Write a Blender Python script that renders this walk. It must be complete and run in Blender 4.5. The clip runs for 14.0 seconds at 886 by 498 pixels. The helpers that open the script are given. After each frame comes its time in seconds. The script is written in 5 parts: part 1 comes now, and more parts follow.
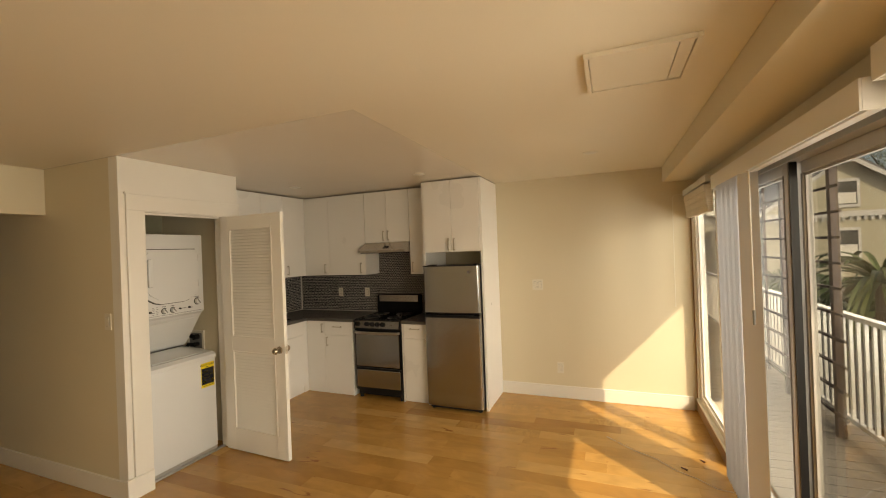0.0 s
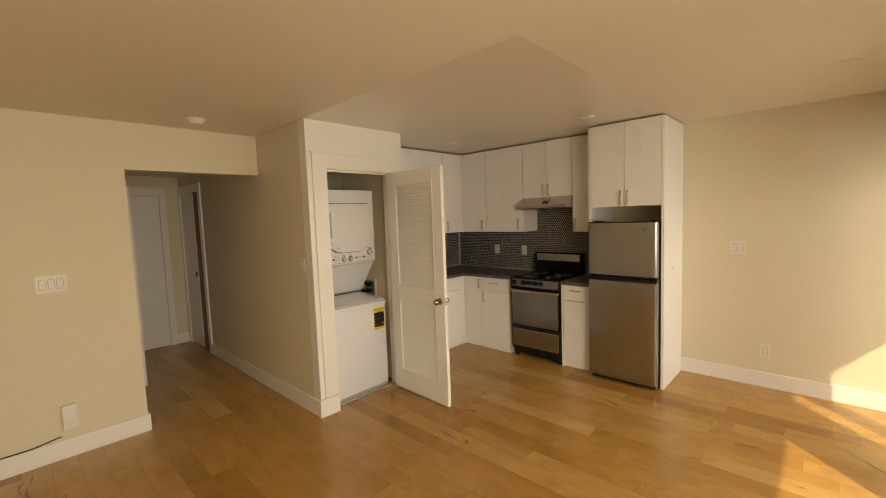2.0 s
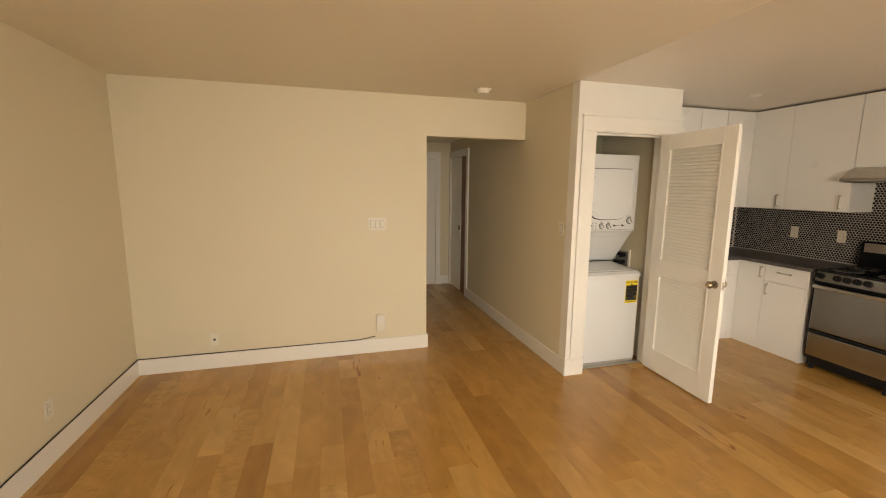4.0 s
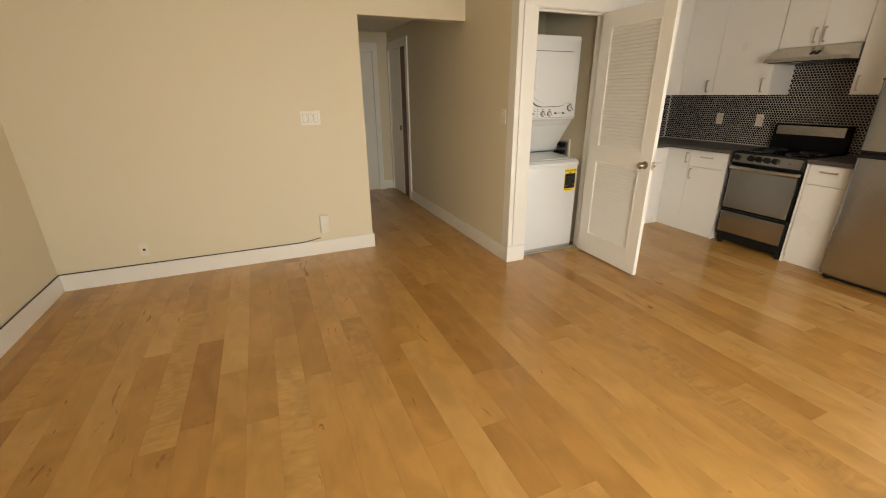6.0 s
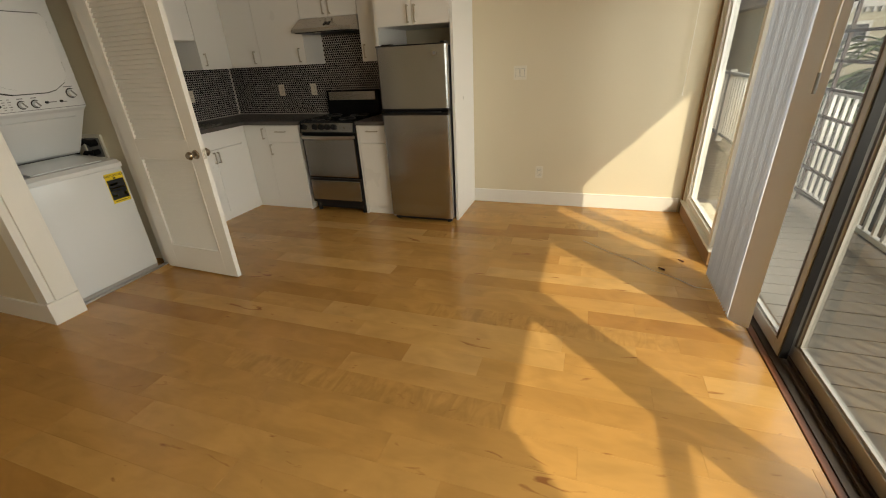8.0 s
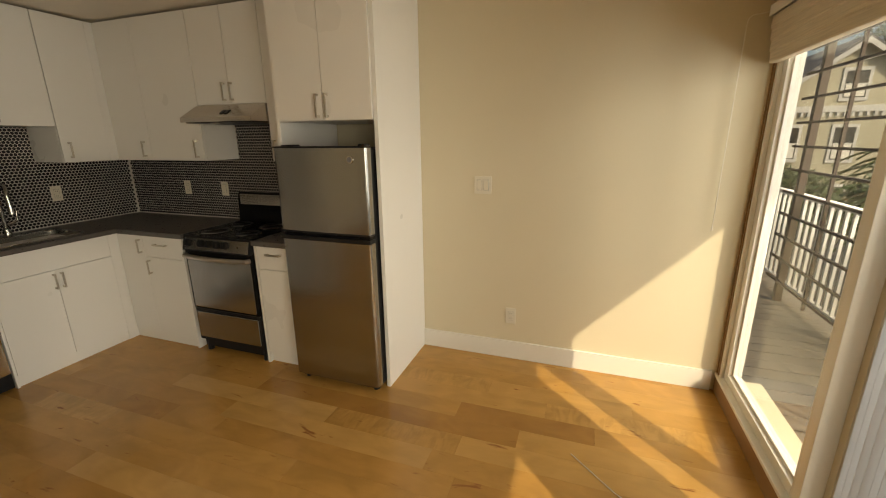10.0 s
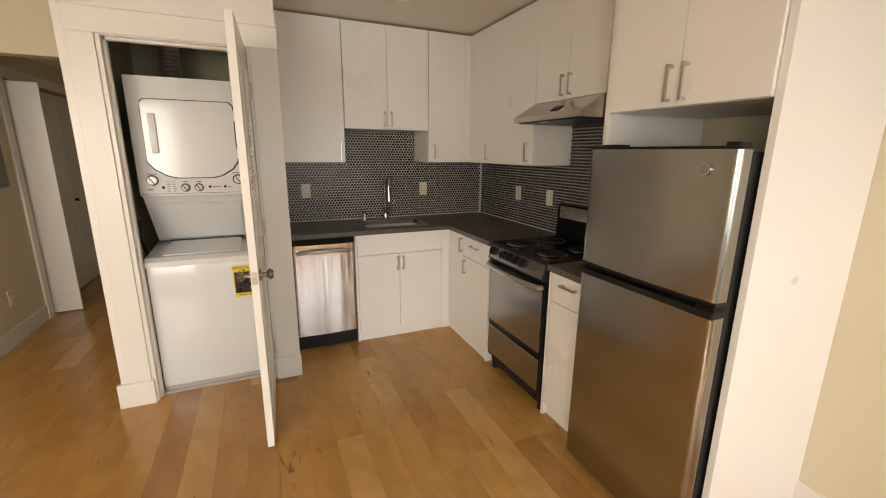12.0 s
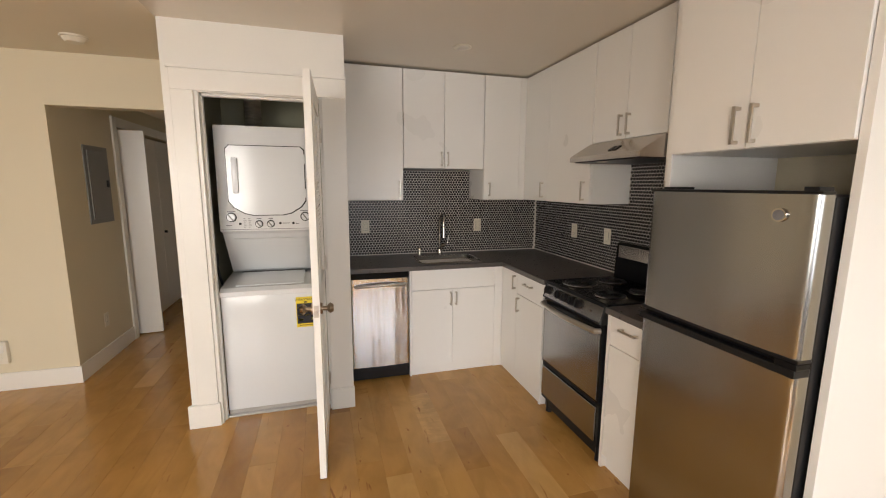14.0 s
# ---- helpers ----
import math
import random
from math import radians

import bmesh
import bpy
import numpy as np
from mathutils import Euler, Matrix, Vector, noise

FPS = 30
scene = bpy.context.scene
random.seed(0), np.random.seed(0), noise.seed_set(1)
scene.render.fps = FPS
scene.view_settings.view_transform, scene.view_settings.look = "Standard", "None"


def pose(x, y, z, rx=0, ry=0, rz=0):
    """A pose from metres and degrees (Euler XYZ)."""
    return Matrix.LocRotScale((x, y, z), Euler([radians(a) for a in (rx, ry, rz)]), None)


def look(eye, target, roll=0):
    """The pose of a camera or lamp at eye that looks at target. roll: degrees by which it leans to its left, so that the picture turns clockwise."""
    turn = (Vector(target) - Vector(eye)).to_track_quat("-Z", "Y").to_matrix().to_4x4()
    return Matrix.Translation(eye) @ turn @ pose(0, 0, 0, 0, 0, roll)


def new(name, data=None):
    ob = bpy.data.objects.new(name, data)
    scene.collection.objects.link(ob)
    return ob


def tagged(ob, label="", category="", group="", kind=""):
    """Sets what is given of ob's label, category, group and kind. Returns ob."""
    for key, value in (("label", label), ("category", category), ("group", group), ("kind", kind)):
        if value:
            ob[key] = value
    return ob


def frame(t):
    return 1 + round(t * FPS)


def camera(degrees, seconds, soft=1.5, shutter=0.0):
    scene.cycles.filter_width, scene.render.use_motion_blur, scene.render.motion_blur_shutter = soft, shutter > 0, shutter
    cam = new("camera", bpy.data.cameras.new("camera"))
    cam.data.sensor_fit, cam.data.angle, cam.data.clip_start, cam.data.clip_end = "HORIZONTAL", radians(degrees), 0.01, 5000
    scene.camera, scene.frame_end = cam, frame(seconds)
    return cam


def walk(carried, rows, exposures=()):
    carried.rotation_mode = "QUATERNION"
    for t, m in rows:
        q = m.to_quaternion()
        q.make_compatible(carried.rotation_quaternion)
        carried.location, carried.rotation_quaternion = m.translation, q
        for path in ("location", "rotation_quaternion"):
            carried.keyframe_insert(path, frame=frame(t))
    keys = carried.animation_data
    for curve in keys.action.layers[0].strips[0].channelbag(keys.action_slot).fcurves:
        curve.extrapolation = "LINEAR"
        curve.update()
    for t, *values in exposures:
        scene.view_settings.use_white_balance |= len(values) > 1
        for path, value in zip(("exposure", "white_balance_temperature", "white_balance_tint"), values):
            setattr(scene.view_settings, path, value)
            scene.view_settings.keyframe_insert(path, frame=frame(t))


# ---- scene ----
cam = camera(94.3, 14.0, 1.1)
PATH = [
    (0, (0.333, -0.181, 1.689), (-0.419, 1.672, 1.692), -2.2),
    (0.5, (0.223, -0.111, 1.682), (-0.635, 1.695, 1.649), -2.4),
    (1, (0.207, -0.066, 1.665), (-0.789, 1.667, 1.582), -2.4),
    (1.5, (0.218, -0.012, 1.64), (-0.953, 1.605, 1.516), -2.3),
    (2, (0.171, -0.027, 1.632), (-1.198, 1.422, 1.473), -2.1),
    (2.5, (0.134, -0.074, 1.624), (-1.45, 1.135, 1.458), -1.8),
    (3, (0.092, -0.155, 1.62), (-1.677, 0.764, 1.46), -1.3),
    (3.2, (0.078, -0.198, 1.622), (-1.75, 0.6, 1.466), -1.2),
    (5.3, (0.109, -0.315, 1.53), (-1.807, 0.038, 1.079), 0.4),
    (5.5, (0.11, -0.304, 1.506), (-1.767, 0.141, 0.979), 0.2),
    (6, (0.115, -0.26, 1.439), (-1.607, 0.475, 0.736), -0.5),
    (6.5, (0.105, -0.172, 1.414), (-1.369, 0.875, 0.559), -1.7),
    (7, (0.103, -0.086, 1.398), (-1.041, 1.255, 0.454), -3.1),
    (7.5, (0.151, 0.068, 1.39), (-0.679, 1.626, 0.45), -3.5),
    (8, (0.206, 0.398, 1.417), (-0.409, 2.103, 0.571), -3.0),
    (8.2, (0.227, 0.532, 1.439), (-0.325, 2.281, 0.643), -2.6),
    (10.3, (0.218, 2.0, 1.561), (-0.47, 3.814, 1.079), 0.0),
    (10.5, (0.152, 2.121, 1.516), (-0.688, 3.879, 1.062), 0.2),
    (11, (-0.027, 2.339, 1.512), (-1.276, 3.833, 1.055), 0.2),
    (11.5, (-0.1, 2.508, 1.494), (-1.708, 3.611, 1.046), 0.1),
    (12, (-0.126, 2.514, 1.495), (-1.911, 3.292, 1.037), 0.5),
    (12.5, (-0.128, 2.492, 1.489), (-1.974, 3.099, 1.016), 0.8),
    (13, (-0.121, 2.499, 1.492), (-1.99, 3.043, 1.036), 0.9),
    (13.5, (-0.115, 2.492, 1.497), (-2.001, 3.028, 1.101), 0.6),
    (14, (-0.112, 2.496, 1.532), (-2.01, 3.046, 1.226), 0.3),
]
# seconds, stops, kelvin, tint
EXPOSURE = [
    (0.0, 0.02, 7650, 11), (1.5, 0.0, 7550, 11), (3.0, 0.42, 7150, 13), (5.5, 0.54, 6700, 11), (6.5, 0.44, 6250, 9), (7.0, 0.08, 6150, 8),
    (7.5, -0.20, 6300, 6), (8.2, -0.24, 6500, 7), (10.3, -0.20, 7200, 8), (11.0, 0.0, 7150, 11), (12.0, 0.44, 6600, 14), (13.0, 0.52, 6100, 15), (14.0, 0.52, 6100, 15),
]
walk(cam, [(t, look(eye, target, roll)) for t, eye, target, roll in PATH], EXPOSURE)

# ---- light ----
SUN = Vector((1.0, -1.0, 1.053))
world = bpy.data.worlds.new("world")
scene.world = world
world.use_nodes = True
sky = world.node_tree.nodes.new("ShaderNodeTexSky")
sky.sky_type, sky.sun_disc = "NISHITA", False
sky.sun_elevation, sky.sun_rotation = radians(36.7), radians(135)
sky.dust_density = 4.0
world.node_tree.links.new(sky.outputs["Color"], world.node_tree.nodes["Background"].inputs["Color"])
world.node_tree.nodes["Background"].inputs["Strength"].default_value = 0.15
sun_lamp = new("sun", bpy.data.lights.new("sun", "SUN"))
sun_lamp.data.energy, sun_lamp.data.angle, sun_lamp.data.color = 4.2, radians(0.6), (1.0, 0.86, 0.62)
sun_lamp.matrix_basis = look(SUN * 8, (0, 0, 0))


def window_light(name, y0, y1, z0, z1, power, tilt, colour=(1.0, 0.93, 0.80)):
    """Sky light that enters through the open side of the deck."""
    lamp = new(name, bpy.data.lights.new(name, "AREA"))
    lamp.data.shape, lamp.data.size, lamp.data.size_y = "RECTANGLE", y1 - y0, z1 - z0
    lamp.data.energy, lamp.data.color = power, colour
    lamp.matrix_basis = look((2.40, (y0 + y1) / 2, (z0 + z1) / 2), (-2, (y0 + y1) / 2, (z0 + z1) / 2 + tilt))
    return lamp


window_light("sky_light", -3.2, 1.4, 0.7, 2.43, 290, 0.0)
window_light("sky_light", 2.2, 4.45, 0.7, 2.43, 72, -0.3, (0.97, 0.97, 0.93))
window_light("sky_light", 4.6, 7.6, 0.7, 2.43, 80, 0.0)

# ---- materials ----


def material(name, colour, rough=0.5, metal=0.0, vary=0.06, scale=3.0, fine=60.0, bump=0.05, rough_vary=0.08, coat=0.0, stretch=(1, 1, 1), spec=0.5):
    """A surface with soft stains at one scale and grain at another."""
    m = bpy.data.materials.new(name)
    m.use_nodes = True
    n, l = m.node_tree.nodes, m.node_tree.links
    b = n["Principled BSDF"]
    b.inputs["Metallic"].default_value = metal
    b.inputs["Coat Weight"].default_value = coat
    b.inputs["Coat Roughness"].default_value = 0.12
    b.inputs["Specular IOR Level"].default_value = spec
    co, mp = n.new("ShaderNodeTexCoord"), n.new("ShaderNodeMapping")
    mp.inputs["Scale"].default_value = stretch
    l.new(co.outputs["Object"], mp.inputs["Vector"])
    big, small = n.new("ShaderNodeTexNoise"), n.new("ShaderNodeTexNoise")
    big.inputs["Scale"].default_value, small.inputs["Scale"].default_value = scale, fine
    big.inputs["Detail"].default_value, small.inputs["Detail"].default_value = 3, 2
    for t in (big, small):
        l.new(mp.outputs["Vector"], t.inputs["Vector"])
    mix = n.new("ShaderNodeMath")
    mix.operation = "MULTIPLY_ADD"
    mix.inputs[1].default_value = 0.35
    l.new(small.outputs["Fac"], mix.inputs[0])
    l.new(big.outputs["Fac"], mix.inputs[2])
    ramp = n.new("ShaderNodeMapRange")
    ramp.inputs["From Min"].default_value, ramp.inputs["From Max"].default_value = 0.2, 1.15
    ramp.inputs["To Min"].default_value, ramp.inputs["To Max"].default_value = 1 - vary, 1 + vary
    l.new(mix.outputs[0], ramp.inputs["Value"])
    col = n.new("ShaderNodeMix")
    col.data_type, col.blend_type = "RGBA", "MULTIPLY"
    col.inputs["Factor"].default_value = 1.0
    col.inputs["A"].default_value = (*colour, 1)
    l.new(ramp.outputs["Result"], col.inputs["B"])
    l.new(col.outputs["Result"], b.inputs["Base Color"])
    rr = n.new("ShaderNodeMapRange")
    rr.inputs["To Min"].default_value, rr.inputs["To Max"].default_value = max(0.02, rough - rough_vary), min(1, rough + rough_vary)
    l.new(big.outputs["Fac"], rr.inputs["Value"])
    l.new(rr.outputs["Result"], b.inputs["Roughness"])
    if bump:
        bp = n.new("ShaderNodeBump")
        bp.inputs["Strength"].default_value, bp.inputs["Distance"].default_value = bump, 0.004
        l.new(small.outputs["Fac"], bp.inputs["Height"])
        l.new(bp.outputs["Normal"], b.inputs["Normal"])
    return m


def glass_material(name, tint=(1, 1, 1), rough=0.0):
    m = bpy.data.materials.new(name)
    m.use_nodes = True
    n, l = m.node_tree.nodes, m.node_tree.links
    out = n["Material Output"]
    clear, gloss, mix = n.new("ShaderNodeBsdfTransparent"), n.new("ShaderNodeBsdfGlossy"), n.new("ShaderNodeMixShader")
    face, power, fres = n.new("ShaderNodeLayerWeight"), n.new("ShaderNodeMath"), n.new("ShaderNodeMath")
    power.operation, fres.operation = "POWER", "MULTIPLY_ADD"
    power.inputs[1].default_value, fres.inputs[1].default_value, fres.inputs[2].default_value = 5.0, 0.75, 0.035
    l.new(face.outputs["Facing"], power.inputs[0])
    l.new(power.outputs[0], fres.inputs[0])
    clear.inputs["Color"].default_value = (*tint, 1)
    gloss.inputs["Roughness"].default_value = rough
    l.new(fres.outputs[0], mix.inputs["Fac"])
    l.new(clear.outputs["BSDF"], mix.inputs[1])
    l.new(gloss.outputs["BSDF"], mix.inputs[2])
    l.new(mix.outputs["Shader"], out.inputs["Surface"])
    return m


def plank_material(name):
    """Honey maple boards: tone differs from board to board, with grain, mineral streaks and a few knots."""
    m = bpy.data.materials.new(name)
    m.use_nodes = True
    n, l = m.node_tree.nodes, m.node_tree.links
    b = n["Principled BSDF"]
    co, info, mp, add = n.new("ShaderNodeTexCoord"), n.new("ShaderNodeObjectInfo"), n.new("ShaderNodeMapping"), n.new("ShaderNodeVectorMath")
    off = n.new("ShaderNodeMath")
    off.operation = "MULTIPLY"
    off.inputs[1].default_value = 57.0
    l.new(info.outputs["Random"], off.inputs[0])
    add.operation = "ADD"
    l.new(co.outputs["Object"], add.inputs[0])
    l.new(off.outputs[0], add.inputs[1])
    mp.inputs["Scale"].default_value = (1.6, 6.0, 1.0)
    l.new(add.outputs["Vector"], mp.inputs["Vector"])

    def noise_tex(scale, detail, distort, vector):
        t = n.new("ShaderNodeTexNoise")
        t.inputs["Scale"].default_value, t.inputs["Detail"].default_value, t.inputs["Distortion"].default_value = scale, detail, distort
        l.new(vector, t.inputs["Vector"])
        return t

    grain = noise_tex(8.0, 6.0, 0.6, mp.outputs["Vector"])
    mp2 = n.new("ShaderNodeMapping")
    mp2.inputs["Scale"].default_value = (2.0, 3.4, 1.0)
    l.new(add.outputs["Vector"], mp2.inputs["Vector"])
    cloud = noise_tex(1.7, 2.5, 0.9, mp2.outputs["Vector"])
    streak = noise_tex(2.3, 4.0, 1.8, mp.outputs["Vector"])
    mp3 = n.new("ShaderNodeMapping")
    mp3.inputs["Scale"].default_value = (7.0, 2.6, 1.0)
    l.new(add.outputs["Vector"], mp3.inputs["Vector"])
    curl = noise_tex(2.4, 2.0, 1.6, mp3.outputs["Vector"])

    tone = n.new("ShaderNodeValToRGB")
    e = tone.color_ramp.elements
    e[0].position, e[0].color = 0.0, (0.36, 0.178, 0.043, 1)
    e[1].position, e[1].color = 1.0, (0.55, 0.325, 0.105, 1)
    for p, c in ((0.10, (0.405, 0.210, 0.053, 1)), (0.28, (0.455, 0.243, 0.064, 1)), (0.6, (0.48, 0.264, 0.073, 1)), (0.88, (0.51, 0.288, 0.084, 1))):
        k = e.new(p)
        k.color = c
    l.new(info.outputs["Random"], tone.inputs["Fac"])

    def darken(a, fac, lo, hi, t0, t1):
        r = n.new("ShaderNodeMapRange")
        r.inputs["From Min"].default_value, r.inputs["From Max"].default_value = lo, hi
        r.inputs["To Min"].default_value, r.inputs["To Max"].default_value = t0, t1
        l.new(fac, r.inputs["Value"])
        x = n.new("ShaderNodeMix")
        x.data_type, x.blend_type = "RGBA", "MULTIPLY"
        x.inputs["Factor"].default_value = 1.0
        l.new(a, x.inputs["A"])
        l.new(r.outputs["Result"], x.inputs["B"])
        return x.outputs["Result"]

    c = darken(tone.outputs["Color"], grain.outputs["Fac"], 0.3, 0.7, 0.972, 1.022)
    c = darken(c, cloud.outputs["Fac"], 0.30, 0.66, 0.84, 1.06)
    # dark mineral streaks, few and short
    c2 = n.new("ShaderNodeMapRange")
    c2.inputs["From Min"].default_value, c2.inputs["From Max"].default_value = 0.67, 0.75
    l.new(streak.outputs["Fac"], c2.inputs["Value"])
    mixs = n.new("ShaderNodeMix")
    mixs.data_type = "RGBA"
    l.new(c2.outputs["Result"], mixs.inputs["Factor"])
    l.new(c, mixs.inputs["A"])
    mixs.inputs["B"].default_value = (0.27, 0.115, 0.034, 1)
    # rippled figure on some boards
    sel = n.new("ShaderNodeMath")
    sel.operation = "GREATER_THAN"
    sel.inputs[1].default_value = 0.94
    wob = n.new("ShaderNodeMath")
    wob.operation = "FRACT"
    w7 = n.new("ShaderNodeMath")
    w7.operation = "MULTIPLY"
    w7.inputs[1].default_value = 7.31
    l.new(info.outputs["Random"], w7.inputs[0])
    l.new(w7.outputs[0], wob.inputs[0])
    l.new(wob.outputs[0], sel.inputs[0])
    fig = n.new("ShaderNodeMapRange")
    fig.inputs["From Min"].default_value, fig.inputs["From Max"].default_value = 0.32, 0.62
    fig.inputs["To Min"].default_value, fig.inputs["To Max"].default_value = 0.86, 1.04
    l.new(curl.outputs["Fac"], fig.inputs["Value"])
    figm = n.new("ShaderNodeMix")
    figm.data_type, figm.blend_type = "RGBA", "MULTIPLY"
    l.new(sel.outputs[0], figm.inputs["Factor"])
    l.new(mixs.outputs["Result"], figm.inputs["A"])
    l.new(fig.outputs["Result"], figm.inputs["B"])
    l.new(figm.outputs["Result"], b.inputs["Base Color"])
    rr = n.new("ShaderNodeMapRange")
    rr.inputs["To Min"].default_value, rr.inputs["To Max"].default_value = 0.15, 0.27
    l.new(cloud.outputs["Fac"], rr.inputs["Value"])
    l.new(rr.outputs["Result"], b.inputs["Roughness"])
    bp = n.new("ShaderNodeBump")
    bp.inputs["Strength"].default_value, bp.inputs["Distance"].default_value = 0.05, 0.002
    l.new(grain.outputs["Fac"], bp.inputs["Height"])
    l.new(bp.outputs["Normal"], b.inputs["Normal"])
    return m


def brushed_material(name, colour, rough, vertical=True, aniso=0.7):
    """Brushed stainless steel: fine streaks along the brushing."""
    m = material(name, colour, rough, 1.0, vary=0.012, scale=1.5, fine=160, bump=0.004, rough_vary=0.02, stretch=(10, 10, 0.02) if vertical else (0.02, 10, 10))
    b = m.node_tree.nodes["Principled BSDF"]
    b.inputs["Anisotropic"].default_value = aniso
    return m


WALL = material("cream_wall_paint", (0.68, 0.612, 0.455), 0.62, vary=0.025, scale=1.2, fine=140, bump=0.06, rough_vary=0.05)
CEIL = material("ceiling_paint", (0.73, 0.67, 0.545), 0.55, vary=0.02, scale=0.8, fine=120, bump=0.05)
CEIL_GLOSS = material("kitchen_ceiling_paint", (0.71, 0.655, 0.555), 0.24, vary=0.02, scale=0.8, fine=60, bump=0.03)
TRIM = material("white_trim_paint", (0.79, 0.77, 0.715), 0.32, vary=0.025, scale=4, fine=90, bump=0.03)
CAB = material("white_cabinet_lacquer", (0.82, 0.81, 0.78), 0.30, vary=0.015, scale=2, fine=50, bump=0.01)
ENAMEL = material("white_enamel", (0.70, 0.715, 0.72), 0.14, vary=0.012, scale=2, fine=40, bump=0.01, coat=0.4)
PLASTIC = material("white_plastic", (0.72, 0.68, 0.575), 0.35, vary=0.02, bump=0.0)
PLANK = plank_material("maple_boards")
SEAM = material("dark_board_seam", (0.13, 0.06, 0.02), 0.7, vary=0.2)
COUNTER = material("grey_quartz", (0.090, 0.080, 0.074), 0.30, vary=0.14, scale=40, fine=420, bump=0.01)
STEEL = brushed_material("brushed_steel", (0.405, 0.405, 0.405), 0.22)
STEEL_D = brushed_material("dark_basin_steel", (0.30, 0.285, 0.26), 0.26, False)
STEEL_B = brushed_material("bright_brushed_steel", (0.74, 0.74, 0.74), 0.12, aniso=0.3)
_n, _l = STEEL_B.node_tree.nodes, STEEL_B.node_tree.links
_co, _mp, _wave, _bump = _n.new("ShaderNodeTexCoord"), _n.new("ShaderNodeMapping"), _n.new("ShaderNodeTexNoise"), _n.new("ShaderNodeBump")
_mp.inputs["Scale"].default_value = (14.0, 14.0, 0.5)
_wave.inputs["Scale"].default_value, _wave.inputs["Detail"].default_value = 1.0, 1.5
_bump.inputs["Strength"].default_value, _bump.inputs["Distance"].default_value = 0.6, 0.012
_l.new(_co.outputs["Object"], _mp.inputs["Vector"])
_l.new(_mp.outputs["Vector"], _wave.inputs["Vector"])
_l.new(_wave.outputs["Fac"], _bump.inputs["Height"])
_l.new(_bump.outputs["Normal"], _n["Principled BSDF"].inputs["Normal"])
STEEL_H = brushed_material("brushed_steel_across", (0.56, 0.52, 0.47), 0.25, False)
CHROME = material("chrome", (0.50, 0.48, 0.455), 0.12, 1.0, vary=0.03, bump=0)
NICKEL = material("brushed_nickel", (0.58, 0.54, 0.48), 0.30, 1.0, vary=0.04, bump=0.02)
BRONZE = material("aged_nickel", (0.32, 0.26, 0.19), 0.26, 1.0, vary=0.1, bump=0.02)
BLACK = material("black_enamel", (0.008, 0.008, 0.009), 0.14, vary=0.1, bump=0.0, spec=0.12)
BLACKP = material("black_plastic", (0.010, 0.010, 0.011), 0.36, vary=0.15, bump=0.04, spec=0.3)
DARK = material("dark_gap", (0.03, 0.026, 0.02), 0.8)
TILE = material("black_penny_tile", (0.020, 0.020, 0.023), 0.26, vary=0.25, scale=30, fine=200, bump=0.02, spec=0.3)
GROUT = material("white_grout", (0.60, 0.57, 0.53), 0.85, vary=0.08, scale=20, fine=300, bump=0.1)
ALU = material("grey_aluminium", (0.46, 0.44, 0.41), 0.42, 0.6, vary=0.06, bump=0.02)
BRONZE_ALU = material("dark_bronze_track", (0.10, 0.075, 0.055), 0.45, 0.6, vary=0.15)
VINYL = material("white_vinyl_frame", (0.76, 0.74, 0.69), 0.36, vary=0.03)
GASKET = material("grey_glazing_gasket", (0.34, 0.33, 0.31), 0.6, vary=0.08)
VANE = material("white_blind_vane", (0.66, 0.67, 0.69), 0.5, vary=0.03)
BAMBOO = material("woven_shade", (0.66, 0.585, 0.46), 0.8, vary=0.25, scale=6, fine=120, bump=0.3, stretch=(1, 1, 30))
GREYPANEL = material("grey_panel_enamel", (0.22, 0.22, 0.21), 0.45, vary=0.05)
YELLOW = material("yellow_label", (0.80, 0.62, 0.02), 0.5, vary=0.03, bump=0)
INK = material("black_ink", (0.015, 0.015, 0.015), 0.6, vary=0.1, bump=0)
PRINT = material("grey_print", (0.16, 0.16, 0.17), 0.6, vary=0.1, bump=0)
PALE = material("pale_paper", (0.72, 0.70, 0.64), 0.7, vary=0.04, bump=0)
DUCT = material("foil_duct", (0.60, 0.58, 0.54), 0.32, 1.0, vary=0.1, fine=80, bump=0.2)
BROWNWOOD = material("brown_wood", (0.16, 0.06, 0.025), 0.5, vary=0.2, stretch=(6, 6, 0.4))
# tan wood of the window edge strips; also the curb's shaded face
TAN_WOOD_SHADE = material("tan_wood_and_curb_shade", (0.28, 0.16, 0.07), 0.5, vary=0.2, stretch=(6, 0.4, 6))
CABLE = material("black_cable", (0.02, 0.018, 0.016), 0.5)
GLASS = glass_material("window_glass", (0.92, 0.93, 0.92))
SCREENED = glass_material("screened_glass", (0.74, 0.75, 0.74))
# olive with the closet's inner shade put into the colour
CLOSET_SHADE = material("closet_shade_olive", (0.34, 0.33, 0.23), 0.75, vary=0.08)
DECK = material("weathered_deck_board", (0.19, 0.165, 0.138), 0.75, vary=0.25, scale=3, fine=60, bump=0.3, stretch=(0.6, 8, 8))
RAILW = material("white_rail_paint", (0.55, 0.545, 0.53), 0.4, vary=0.04)
DARKWOOD = material("dark_trellis_wood", (0.04, 0.024, 0.018), 0.7, vary=0.25, stretch=(6, 6, 0.6))
SIDING = material("cream_siding", (0.42, 0.39, 0.29), 0.7, vary=0.08, scale=1, fine=20)
SIDING2 = material("white_siding", (0.66, 0.62, 0.55), 0.7, vary=0.08, scale=1, fine=20)
ROOF = material("dark_shingles", (0.10, 0.10, 0.115), 0.9, vary=0.3, scale=2, fine=15, bump=0.4)
